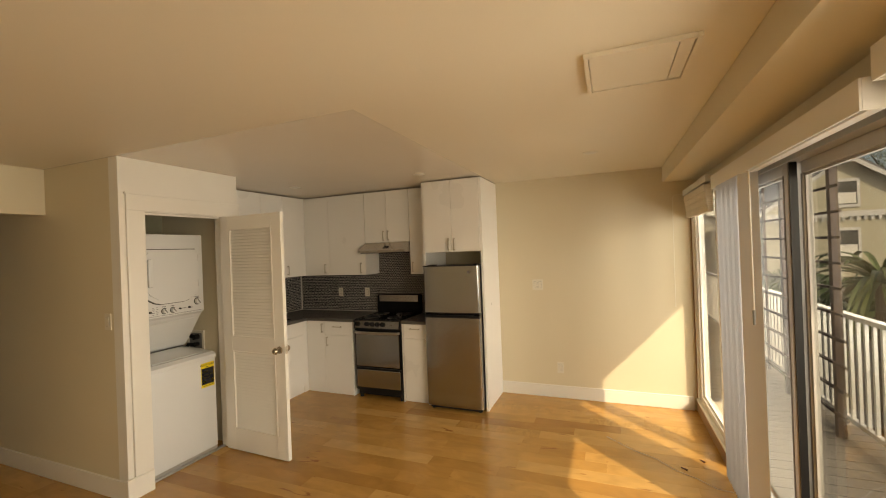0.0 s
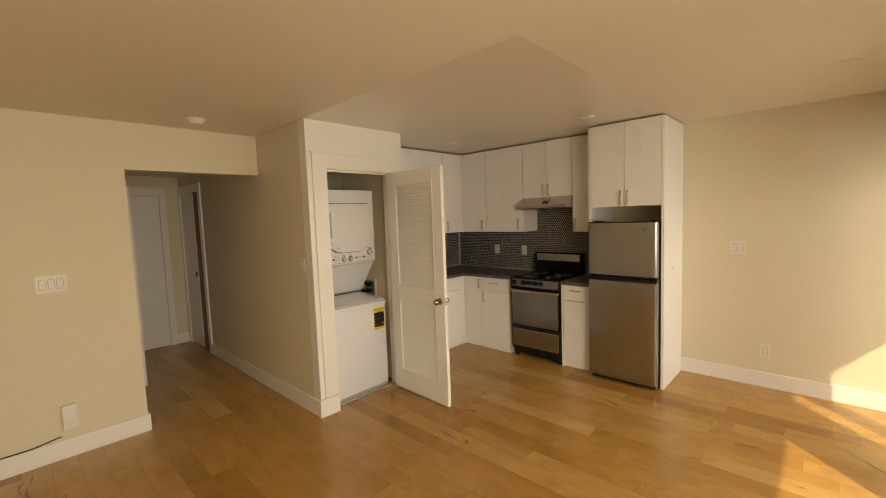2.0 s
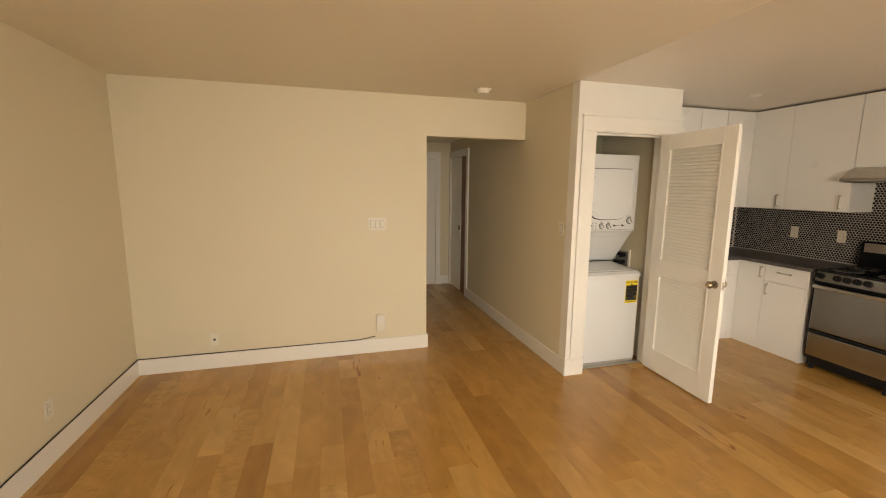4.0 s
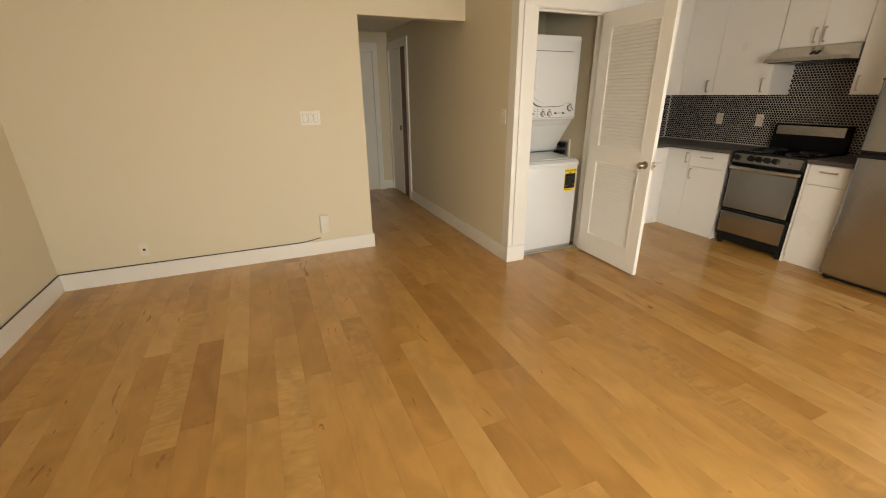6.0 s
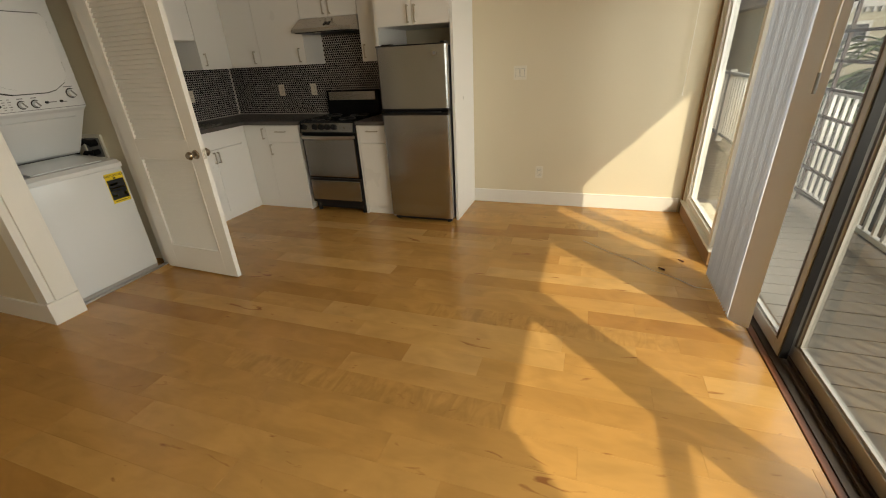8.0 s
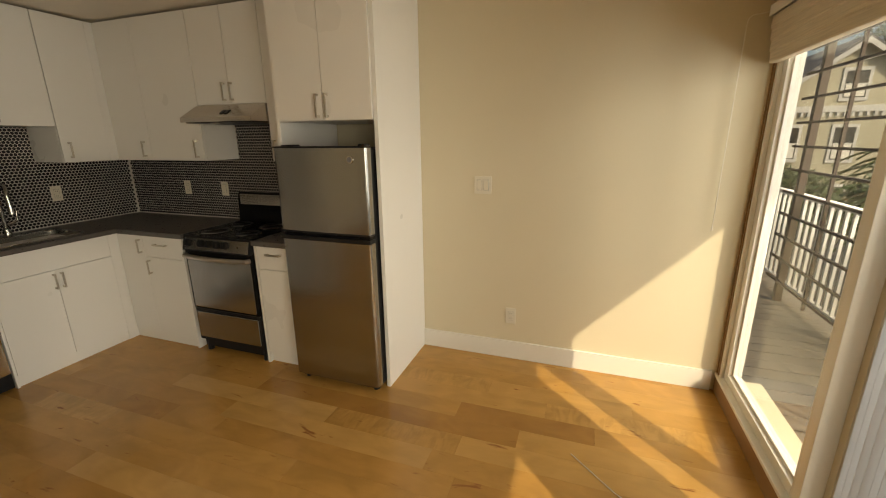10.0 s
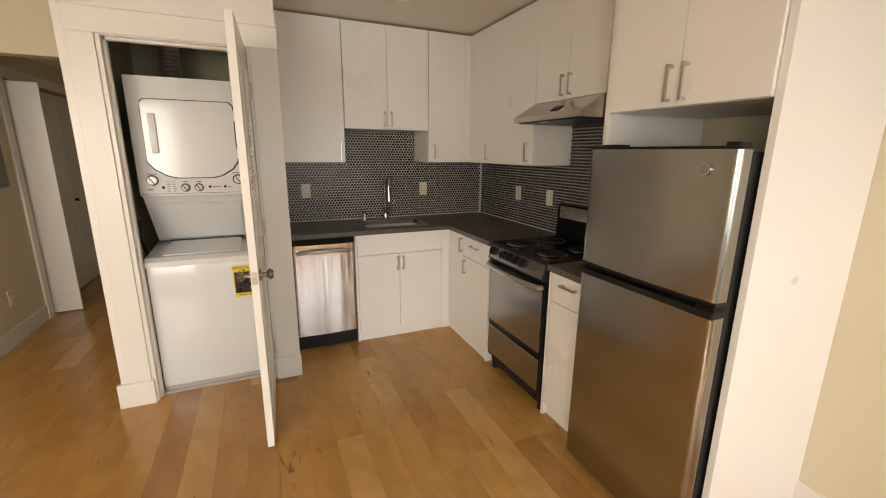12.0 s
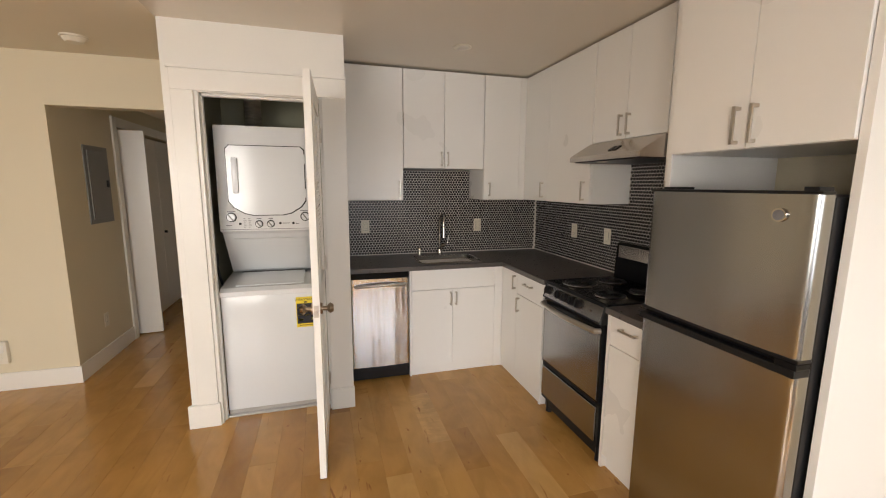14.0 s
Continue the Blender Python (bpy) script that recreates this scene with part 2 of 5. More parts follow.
LEAF = material("palm_leaf", (0.085, 0.115, 0.03), 0.4, vary=0.35, scale=5, fine=40, spec=0.6)
CROWN = material("tree_leaf", (0.05, 0.08, 0.025), 0.6, vary=0.4, scale=2, fine=20)
BARK = material("bark", (0.10, 0.075, 0.055), 0.9, vary=0.3, bump=0.5)
ASPHALT = material("asphalt", (0.055, 0.053, 0.05), 0.9, vary=0.2, scale=0.6, fine=60, bump=0.3)
DARKGLASS = material("dark_window_glass", (0.03, 0.035, 0.04), 0.08, vary=0.1, bump=0)
STUCCO = material("outer_stucco", (0.55, 0.50, 0.42), 0.85, vary=0.08, fine=50, bump=0.3)

# ---- building helpers ----


def box(bm, x0, x1, y0, y1, z0, z1, bevel=0.0, m=None):
    """Adds a box to bm, with its edges rounded by bevel."""
    r = bmesh.ops.create_cube(bm, size=1)
    vs = r["verts"]
    bmesh.ops.scale(bm, vec=(abs(x1 - x0), abs(y1 - y0), abs(z1 - z0)), verts=vs)
    bmesh.ops.translate(bm, vec=((x0 + x1) / 2, (y0 + y1) / 2, (z0 + z1) / 2), verts=vs)
    if m is not None:
        bmesh.ops.transform(bm, matrix=m, verts=vs)
    if bevel:
        es = list({e for v in vs for e in v.link_edges})
        bmesh.ops.bevel(bm, geom=es, offset=bevel, segments=2, profile=0.6, affect="EDGES")
    return bm


def B(*a, bevel=0.0, m=None):
    return box(bmesh.new(), *a, bevel=bevel, m=m)


def cyl(bm, p, q, r, r2=None, seg=20):
    """Adds a closed cylinder or cone from p to q."""
    p, q = Vector(p), Vector(q)
    d = q - p
    m = Matrix.Translation((p + q) / 2) @ d.to_track_quat("Z", "Y").to_matrix().to_4x4()
    bmesh.ops.create_cone(bm, cap_ends=True, segments=seg, radius1=r, radius2=r if r2 is None else r2, depth=d.length, matrix=m)
    return bm


def C(*a, **k):
    return cyl(bmesh.new(), *a, **k)


def tube(bm, pts, r, seg=10):
    """Adds a round bar bent along pts."""
    pts = [Vector(p) for p in pts]
    rings = []
    up = None
    for i, p in enumerate(pts):
        d = (pts[min(i + 1, len(pts) - 1)] - pts[max(i - 1, 0)]).normalized()
        if up is None:
            up = d.orthogonal().normalized()
        up = (up - d * up.dot(d)).normalized()
        side = d.cross(up)
        rings.append([bm.verts.new(p + r * (math.cos(a) * up + math.sin(a) * side)) for a in (2 * math.pi * k / seg for k in range(seg))])
    for a, b in zip(rings, rings[1:]):
        for k in range(seg):
            bm.faces.new((a[k], a[(k + 1) % seg], b[(k + 1) % seg], b[k]))
    bm.faces.new(rings[0][::-1])
    bm.faces.new(rings[-1])
    return bm


def prism(bm, outline, axis, a, b):
    """Adds a prism: a closed outline of (u, v), carried along an axis from a to b. u, v are the other two axes in order."""
    def at(u, v, w):
        return {"x": (w, u, v), "y": (u, w, v), "z": (u, v, w)}[axis]
    lo, hi = [bm.verts.new(at(u, v, a)) for u, v in outline], [bm.verts.new(at(u, v, b)) for u, v in outline]
    k = len(outline)
    bm.faces.new(lo)
    bm.faces.new(hi[::-1])
    for i in range(k):
        bm.faces.new((lo[i], hi[i], hi[(i + 1) % k], lo[(i + 1) % k]))
    bmesh.ops.recalc_face_normals(bm, faces=bm.faces)
    return bm


def mesh_object(name, bm, mat, smooth=False):
    me = bpy.data.meshes.new(name)
    bmesh.ops.recalc_face_normals(bm, faces=bm.faces)
    bm.to_mesh(me)
    bm.free()
    me.materials.append(mat)
    if smooth:
        for p in me.polygons:
            p.use_smooth = True
        me.set_sharp_from_angle(angle=radians(38))
    return new(name, me)


def part(name, bm, mat, parent, label="", smooth=False, local=False):
    """One mesh under a thing or a part. The bmesh is in world metres, or in the thing's own with local."""
    ob = mesh_object(name, bm, mat, smooth)
    ob.parent = parent
    if not local and parent.parent is None:
        ob.matrix_parent_inverse = parent.matrix_basis.inverted()
    if label:
        ob["label"] = label
    return ob


def thing(name, at, label, category, group=""):
    ob = new(name)
    ob.empty_display_size = 0.1
    ob.matrix_basis = at if isinstance(at, Matrix) else Matrix.Translation(at)
    return tagged(ob, label, category, group)


def structure(name, bm, mat, label="", smooth=False):
    return tagged(mesh_object(name, bm, mat, smooth), label, kind="structure")


def solid(name, bm, mat, label, category, group="", smooth=False):
    """A thing that is one mesh."""
    return tagged(mesh_object(name, bm, mat, smooth), label, category, group)

# ---- structure ----
XW, YN, YS, H = -3.785, 4.52, -1.88, 2.44
HY0, HY1 = 0.635, 1.65          # the passage between its two walls
HX = -6.40                      # end of the passage
CX, CY1 = -2.87, 2.65           # front and kitchen side of the laundry closet
XE, XO = 1.155, 1.30            # window wall, inner and outer face
HH = 2.30                       # ceiling of the passage

structure("floor", B(-7.3, XE + 0.14, YS - 0.15, YN + 0.15, -0.16, -0.014), SEAM, "subfloor under the maple boards")
w = bmesh.new()
box(w, -0.885, XO, YS - 0.15, YN + 0.15, H, H + 0.16)
box(w, XW - 0.1, -0.885, YS - 0.15, 1.642, H, H + 0.16)
structure("ceiling", w, CEIL, "smooth cream painted ceiling")
structure("ceiling_kitchen", B(XW - 0.1, -0.885, 1.642, YN + 0.15, H, H + 0.16), CEIL_GLOSS, "glossier ceiling paint over the kitchen")
structure("ceiling_passage", B(-7.3, XW - 0.1, HY0 - 0.9, HY1 + 1.4, HH, HH + 0.12), CEIL)
structure("beam", B(0.85, XE, YS, YN, 2.282, H - 0.001, bevel=0.002), WALL, "cream boxed beam over the windows")

w = bmesh.new()
box(w, XW - 0.12, XW, YS - 0.15, HY0, -0.02, H)
box(w, XW - 0.12, XW, HY0, HY1, 2.08, H)
structure("wall_west", w, WALL, "cream painted wall with an opening to the passage")
structure("wall_kitchen", B(XW - 0.12, XW, HY1 + 0.1, YN + 0.15, -0.02, H), WALL)
structure("wall_north", B(XW, 1.185, YN, YN + 0.15, -0.02, H), WALL, "cream painted end wall beside the window")
structure("wall_south", B(XW, XO, YS - 0.15, YS, -0.02, H), WALL, "plain cream painted wall")

# passage
w = bmesh.new()
box(w, -4.80, XW - 0.12, HY0 - 0.12, HY0, -0.02, HH)
box(w, -7.3, -6.32, HY0 - 0.12, HY0, -0.02, HH)
box(w, -6.32, -4.80, HY0 - 0.12, HY0, 2.06, HH)
structure("wall_passage_south", w, WALL)
w = bmesh.new()
box(w, -5.56, CX - 0.1, HY1, HY1 + 0.10, -0.02, HH)
box(w, XW, CX - 0.1, HY1, HY1 + 0.10, HH, H)
box(w, -7.3, -6.32, HY1, HY1 + 0.10, -0.02, HH)
box(w, -6.335, -5.56, HY1, HY1 + 0.10, 2.06, HH)
structure("wall_passage_north", w, WALL, "cream painted passage wall")
structure("wall_passage_end", B(HX - 0.12, HX, HY0 - 0.8, HY1 + 1.4, -0.02, HH), WALL)
w = bmesh.new()
box(w, -6.4, -4.72, HY0 - 0.75, HY0 - 0.70, -0.02, HH)
box(w, -4.80, -4.74, HY0 - 0.70, HY0 - 0.12, -0.02, HH)
box(w, -6.38, -6.32, HY0 - 0.70, HY0 - 0.12, -0.02, HH)
structure("wall_wardrobe", w, WALL)
w = bmesh.new()
box(w, -7.1, -5.0, HY1 + 1.3, HY1 + 1.4, -0.02, HH)
box(w, -5.1, -5.0, HY1 + 0.10, HY1 + 1.3, -0.02, HH)
structure("wall_side_room", w, WALL)

# laundry closet
OY0, OY1, OZ = 1.825, 2.49, 2.055
w = bmesh.new()
box(w, CX - 0.1, CX, HY1, 1.806, -0.02, H)
box(w, CX - 0.1, CX, 2.504, CY1, -0.02, H)
box(w, CX - 0.1, CX, 1.806, 2.504, OZ + 0.017, H)
structure("wall_closet_front", w, TRIM, "white painted wall round the laundry closet opening")
structure("wall_closet_side", B(XW, CX - 0.1, CY1 - 0.09, CY1, -0.02, H), WALL)


# thin panels added over the closet walls, darkened to stand for its shade
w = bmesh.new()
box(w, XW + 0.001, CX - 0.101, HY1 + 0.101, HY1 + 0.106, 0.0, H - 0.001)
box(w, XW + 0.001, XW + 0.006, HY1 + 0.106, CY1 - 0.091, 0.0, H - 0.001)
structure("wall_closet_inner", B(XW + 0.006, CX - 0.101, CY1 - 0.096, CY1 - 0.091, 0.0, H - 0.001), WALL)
structure("wall_closet_lining", w, CLOSET_SHADE, "olive closet lining darkened for the shade inside")


def casing(name, bm, label="white painted door casing"):
    return structure(name, bm, TRIM, label)


w = bmesh.new()
box(w, CX, CX + 0.018, 1.69, 1.805, 0.15, 2.06, bevel=0.003)
box(w, CX, CX + 0.018, 2.505, CY1, 0.15, 2.06, bevel=0.003)
box(w, CX, CX + 0.020, 1.69, CY1 + 0.004, 2.06, 2.175, bevel=0.003)
box(w, CX, CX + 0.026, 1.68, CY1 + 0.008, 2.175, 2.19, bevel=0.003)
box(w, CX, CX + 0.026, 1.632, 1.815, 0.0, 0.15, bevel=0.004)
box(w, CX, CX + 0.026, 2.50, CY1 + 0.006, 0.0, 0.15, bevel=0.004)
casing("trim_closet", w)
w = bmesh.new()
box(w, CX - 0.1, CX + 0.004, 1.805, OY0, 0.0, OZ)
box(w, CX - 0.1, CX + 0.004, OY1, 2.505, 0.0, OZ)
box(w, CX - 0.1, CX + 0.004, 1.805, 2.505, OZ - 0.0, OZ + 0.018)
box(w, CX - 0.075, CX - 0.04, OY0, OY0 + 0.012, 0.0, OZ)
box(w, CX - 0.075, CX - 0.04, OY0, OY1, OZ - 0.014, OZ)
casing("jamb_closet", w, "white painted door jamb with a stop")

BB = 0.135


def baseboard(name, x0, x1, y0, y1):
    return structure(name, B(x0, x1, y0, y1, 0.0, BB, bevel=0.0025), TRIM, "tall flat white baseboard")


baseboard("baseboard", XW, XW + 0.015, YS, HY0 + 0.015)
baseboard("baseboard", XW + 0.015, XE, YS, YS + 0.015)
baseboard("baseboard", -0.882, 1.054, YN - 0.015, YN)
baseboard("baseboard", -5.47, CX, HY1 - 0.015, HY1)
baseboard("baseboard", -4.72, XW, HY0, HY0 + 0.012)
baseboard("baseboard", HX, HX + 0.012, 1.485, HY1)
baseboard("baseboard", XE - 0.015, XE, YS + 0.015, -0.80)

# window wall: tall window beside the end wall, sliding door, two more windows towards the south
W1, D, W2, W3 = (3.50, 4.46), (1.425, 3.415), (0.33, 1.42), (-0.75, 0.29)
HEAD = 2.10
w = bmesh.new()
box(w, XE, XO, YS, W3[0], -0.02, H)
box(w, XE, XO, W3[1], W2[0], -0.02, H)
box(w, XE, XO, W2[1], D[0], -0.02, H)
box(w, XE, 1.19, D[1], W1[0], -0.02, H)
box(w, XE, 1.182, W1[1], YN, -0.02, H)
box(w, XE, XO, W3[0], W3[1], HEAD, H)
box(w, XE, XO, W2[0], W2[1], HEAD, H)
box(w, XE, XO, D[0], D[1], HEAD, H)
box(w, XE, XO, W1[0], W1[1], HEAD, H)
box(w, XE, XO, W1[0], W1[1], -0.02, 0.12)
box(w, XE, XO, W2[0], W2[1], -0.02, 0.10)
box(w, XE, XO, W3[0], W3[1], -0.02, 0.10)
structure("wall_east", w, WALL, "cream window wall")
# brown here is the shade on the curb's backlit face, put into its colour
structure("curb", B(1.076, XE, 3.40, YN - 0.001, 0.0, 0.105, bevel=0.002), TAN_WOOD_SHADE, "low curb under the tall window, its shaded face coloured brown")
structure("window_sill", B(1.070, XE, 3.40, YN - 0.001, 0.105, 0.125, bevel=0.004), TRIM, "white sill on the curb")


def tall_window(name, y0, y1, z0, z1, label, xf=XE, f=0.055):
    """A fixed window: frame of four bars, inner bead, pane."""
    t = new(name)
    t.matrix_basis = Matrix.Translation((xf, (y0 + y1) / 2, z0))
    tagged(t, label, kind="structure")
    fr = bmesh.new()
    for a in ((y0, y0 + f, z0, z1), (y1 - f, y1, z0, z1), (y0 + f, y1 - f, z0, z0 + f), (y0 + f, y1 - f, z1 - f, z1)):
        box(fr, xf + 0.02, xf + 0.09, *a, bevel=0.004)
    part("window_frame", fr, VINYL, t)
    bd = bmesh.new()
    for a in ((y0 + f, y0 + f + 0.016, z0 + f, z1 - f), (y1 - f - 0.016, y1 - f, z0 + f, z1 - f), (y0 + f + 0.016, y1 - f - 0.016, z0 + f, z0 + f + 0.016)):
        box(bd, xf + 0.04, xf + 0.075, *a, bevel=0.002)
    part("glazing_bead", bd, VINYL, t)
    p = part("pane", B(xf + 0.055, xf + 0.059, y0 + f, y1 - f, z0 + f, z1 - f), GLASS, t)
    p.visible_shadow = False
    return t


tall_window("window_1", *W1, 0.12, HEAD, "tall fixed window in a white frame beside the end wall", 1.085)
tall_window("window_2", *W2, 0.10, HEAD, "tall fixed window in a slim white frame", XE, 0.03)
tall_window("window_3", *W3, 0.10, HEAD, "wide fixed window in a slim white frame", XE, 0.03)
w = bmesh.new()
box(w, 1.085, XE, W1[0] - 0.05, W1[0], 0.125, HEAD + 0.05, bevel=0.003)
box(w, 1.085, XE, W1[1], YN - 0.002, 0.125, HEAD + 0.05, bevel=0.003)
box(w, 1.085, XE, W1[0], W1[1], HEAD, HEAD + 0.05, bevel=0.003)
structure("trim_window", w, TRIM, "narrow white window casing")
w = bmesh.new()
box(w, 1.079, 1.0848, 4.507, YN - 0.003, 0.126, HEAD, bevel=0.001)
box(w, 1.079, 1.0848, 4.480, 4.490, 0.126, HEAD, bevel=0.001)
structure("trim_window_edge", w, TAN_WOOD_SHADE, "brown wooden edge strips beside the window casing")


def sliding_door():
    t = new("door_1")
    t.matrix_basis = Matrix.Translation((XE, 2.5, 0))
    tagged(t, "aluminium sliding glass door with a fixed pane and a slider", kind="structure")
    y0, y1 = D
    fr = bmesh.new()
    box(fr, XE + 0.01, XE + 0.13, y0, y0 + 0.035, 0.02, HEAD, bevel=0.002)
    box(fr, XE + 0.01, XE + 0.13, y1 - 0.075, y1, 0.02, HEAD, bevel=0.002)
    box(fr, XE + 0.01, XE + 0.13, y0 + 0.035, y1 - 0.075, HEAD - 0.04, HEAD, bevel=0.002)
    part("door_frame", fr, ALU, t)
    tr = bmesh.new()
    box(tr, XE + 0.0, XE + 0.14, y0, y1, -0.012, 0.012)
    for x in (0.035, 0.066, 0.098):
        box(tr, XE + x, XE + x + 0.006, y0, y1, 0.012, 0.028)
    part("track", tr, BRONZE_ALU, t, "dark bronze aluminium floor track")
    part("threshold", B(XE - 0.03, XE, y0, y1, -0.012, 0.006, bevel=0.003), BROWNWOOD, t, "brown wooden threshold strip")

    def panel(name, xa, xb, a, b, pane=GLASS):
        s = 0.058
        bm = bmesh.new()
        box(bm, xa, xb, a, a + s, 0.03, HEAD - 0.04, bevel=0.004)
        box(bm, xa, xb, b - s, b, 0.03, HEAD - 0.04, bevel=0.004)
        box(bm, xa, xb, a + s, b - s, 0.03, 0.10, bevel=0.004)
        box(bm, xa, xb, a + s, b - s, HEAD - 0.10, HEAD - 0.04, bevel=0.004)
        p = part(name, bm, ALU, t)
        gk = bmesh.new()
        xm = (xa + xb) / 2
        for q in ((a + s, a + s + 0.012, 0.10, HEAD - 0.10), (b - s - 0.012, b - s, 0.10, HEAD - 0.10), (a + s, b - s, 0.10, 0.112), (a + s, b - s, HEAD - 0.112, HEAD - 0.10)):
            box(gk, xm - 0.011, xm + 0.011, *q)
        part("gasket", gk, GASKET, p, "pale glazing gasket")
        sl = bmesh.new()
        for q in ((a - 0.014, a, 0.03, HEAD - 0.04), (b, b + 0.014, 0.03, HEAD - 0.04), (a, b, HEAD - 0.052, HEAD - 0.040)):
            box(sl, xa + 0.004, xb - 0.004, *q)
        part("seal", sl, BLACKP, p, "black rubber seal")
        sl = bmesh.new()
        for q in ((a + s - 0.016, a + s, 0.10, HEAD - 0.10), (b - s, b - s + 0.016, 0.10, HEAD - 0.10)):
            box(sl, xa - 0.0015, xa, *q)
        part("channel", sl, BRONZE_ALU, p, "dark bronze edge channel")
        g = part("pane", B(xm - 0.002, xm + 0.002, a + s, b - s, 0.10, HEAD - 0.10), pane, p)
        g.visible_shadow = False
        return p

    panel("fixed_panel", XE + 0.018, XE + 0.058, 2.395, y1 - 0.036)
    s = panel("sliding_panel", XE + 0.074, XE + 0.114, y0 + 0.036, 2.440, SCREENED)
    part("pull_handle", B(XE + 0.058, XE + 0.078, 1.475, 1.502, 0.95, 1.15, bevel=0.006), ALU, s, "aluminium pull handle")
    return t


sliding_door()

# passage doors
t = new("door_2")
t.matrix_basis = Matrix.Translation((HX, 1.03, 0))
tagged(t, "closed white flat-panel door at the passage end", kind="structure")
w = B(HX + 0.002, HX + 0.030, 0.66, 1.40, 0.01, 2.03, bevel=0.002)
part("door_leaf", w, TRIM, t)
w = bmesh.new()
box(w, HX, HX + 0.04, 1.404, 1.48, 0, 2.04, bevel=0.003)
box(w, HX, HX + 0.04, 0.636, 0.656, 0, 2.04, bevel=0.003)
box(w, HX, HX + 0.042, 0.636, 1.48, 2.04, 2.15, bevel=0.003)
part("door_casing", w, TRIM, t)

t = new("door_3")
t.matrix_basis = Matrix.Translation((-6.05, HY1 + 0.05, 0))
tagged(t, "white sliding pocket door left a little open", kind="structure")
part("door_leaf", B(-6.335, -5.83, HY1 + 0.004, HY1 + 0.034, 0.012, 2.045, bevel=0.002), TRIM, t)
part("flush_pull", B(-5.945, -5.865, HY1 + 0.0015, HY1 + 0.005, 0.955, 1.02, bevel=0.001), BLACKP, t, "dark square flush pull")
w = bmesh.new()
box(w, -5.56, -5.47, HY1 - 0.018, HY1, 0, 2.15, bevel=0.003)
box(w, -6.395, -6.335, HY1 - 0.018, HY1, 0, 2.15, bevel=0.003)
box(w, -6.335, -5.56, HY1 - 0.018, HY1, 2.05, 2.15, bevel=0.003)
structure("trim_side_door", w, TRIM, "white casing of the side room door")
structure("jamb_side_door", B(-5.828, -5.563, HY1 + 0.010, HY1 + 0.036, 0, 2.055), BROWNWOOD, "dark brown stained door behind the gap")
w = bmesh.new()
box(w, -4.80, -4.72, HY0, HY0 + 0.018, 0, 2.15, bevel=0.003)
box(w, -6.395, -6.32, HY0, HY0 + 0.018, 0, 2.15, bevel=0.003)
box(w, -6.32, -4.80, HY0, HY0 + 0.018, 2.06, 2.15, bevel=0.003)
structure("trim_wardrobe", w, TRIM, "white casing of the passage wardrobe")


def bifold_leaf(name, m, wide, label, knob=False):
    t = new(name)
    t.matrix_basis = m
    tagged(t, label, kind="structure")
    part("door_leaf", B(0, wide, -0.017, 0.017, 0.012, 2.04, bevel=0.002), TRIM, t, local=True)
    if knob:
        part("door_knob", C((wide - 0.05, 0.017, 0.95), (wide - 0.05, 0.045, 0.95), 0.014, 0.018), BLACKP, t, "small dark knob", smooth=True, local=True)
    return t


bifold_leaf("door_4", pose(-4.845, HY0 - 0.22, 0, 0, 0, 96), 0.425, "white bifold door leaf folded out into the passage")
bifold_leaf("door_5", pose(-4.93, HY0 - 0.21, 0, 0, 0, 86), 0.40, "white bifold door leaf folded behind its neighbour")
bifold_leaf("door_6", pose(-6.31, HY0 - 0.06, 0, 0, 0, 0), 0.42, "closed white bifold door leaf", True)
bifold_leaf("door_7", pose(-5.885, HY0 - 0.06, 0, 0, 0, 0), 0.42, "closed white bifold door leaf", False)

# ---- kitchen ----
FX, FY = -3.20, 3.91            # fronts of the base cabinets
UX, UY = -3.42, 4.19            # fronts of the wall cabinets
ZB, ZT = 1.412, 2.428           # wall cabinets, bottom and top
TH = 0.019


def pull(parent, p, along, length, out):
    """A square bar pull: two posts and a bar. p: middle of the bar on the door, out: the way the door faces."""
    p, out = Vector(p), Vector(out)
    d = {"x": Vector((1, 0, 0)), "y": Vector((0, 1, 0)), "z": Vector((0, 0, 1))}[along]
    s = d.cross(out)
    bm = bmesh.new()

    def bar(c, ld, lo, ls):
        e = [abs(d[i]) * ld + abs(out[i]) * lo + abs(s[i]) * ls for i in range(3)]
        box(bm, c[0] - e[0], c[0] + e[0], c[1] - e[1], c[1] + e[1], c[2] - e[2], c[2] + e[2], bevel=0.0015)

    bar(p + out * 0.027, length / 2, 0.004, 0.0055)
    for k in (-1, 1):
        bar(p + d * k * (length / 2 - 0.007) + out * 0.0125, 0.006, 0.0125, 0.0055)
    part("handle", bm, NICKEL, parent, "brushed nickel bar handle")


def front(parent, name, face, a0, a1, z0, z1, at, gap=0.0015):
    """A door or drawer front on a cabinet that faces +x or -y."""
    a0, a1, z0, z1 = a0 + gap, a1 - gap, z0 + gap, z1 - gap
    if face == "x":
        bm = B(at - TH, at, a0, a1, z0, z1, bevel=0.0015)
    else:
        bm = B(a0, a1, at, at + TH, z0, z1, bevel=0.0015)
    return part(name, bm, CAB, parent)


def cabinet(name, face, a0, a1, z0, z1, at, back, label, group):
    """A cabinet body behind its fronts; the fronts follow."""
    t = thing(name, ((at + back) / 2, (a0 + a1) / 2, z0) if face == "x" else ((a0 + a1) / 2, (at + back) / 2, z0), label, "cabinet", group)
    if face == "x":
        bm = B(back, at - TH - 0.001, a0, a1, z0, z1)
    else:
        bm = B(a0, a1, at + TH + 0.001, back, z0, z1)
    part("body", bm, CAB, t)
    return t


G1, G2 = "kitchen wall cabinets", "kitchen base cabinets"
OUTX, OUTY = (1, 0, 0), (0, -1, 0)
BKX, BKY = XW + 0.012, YN - 0.012

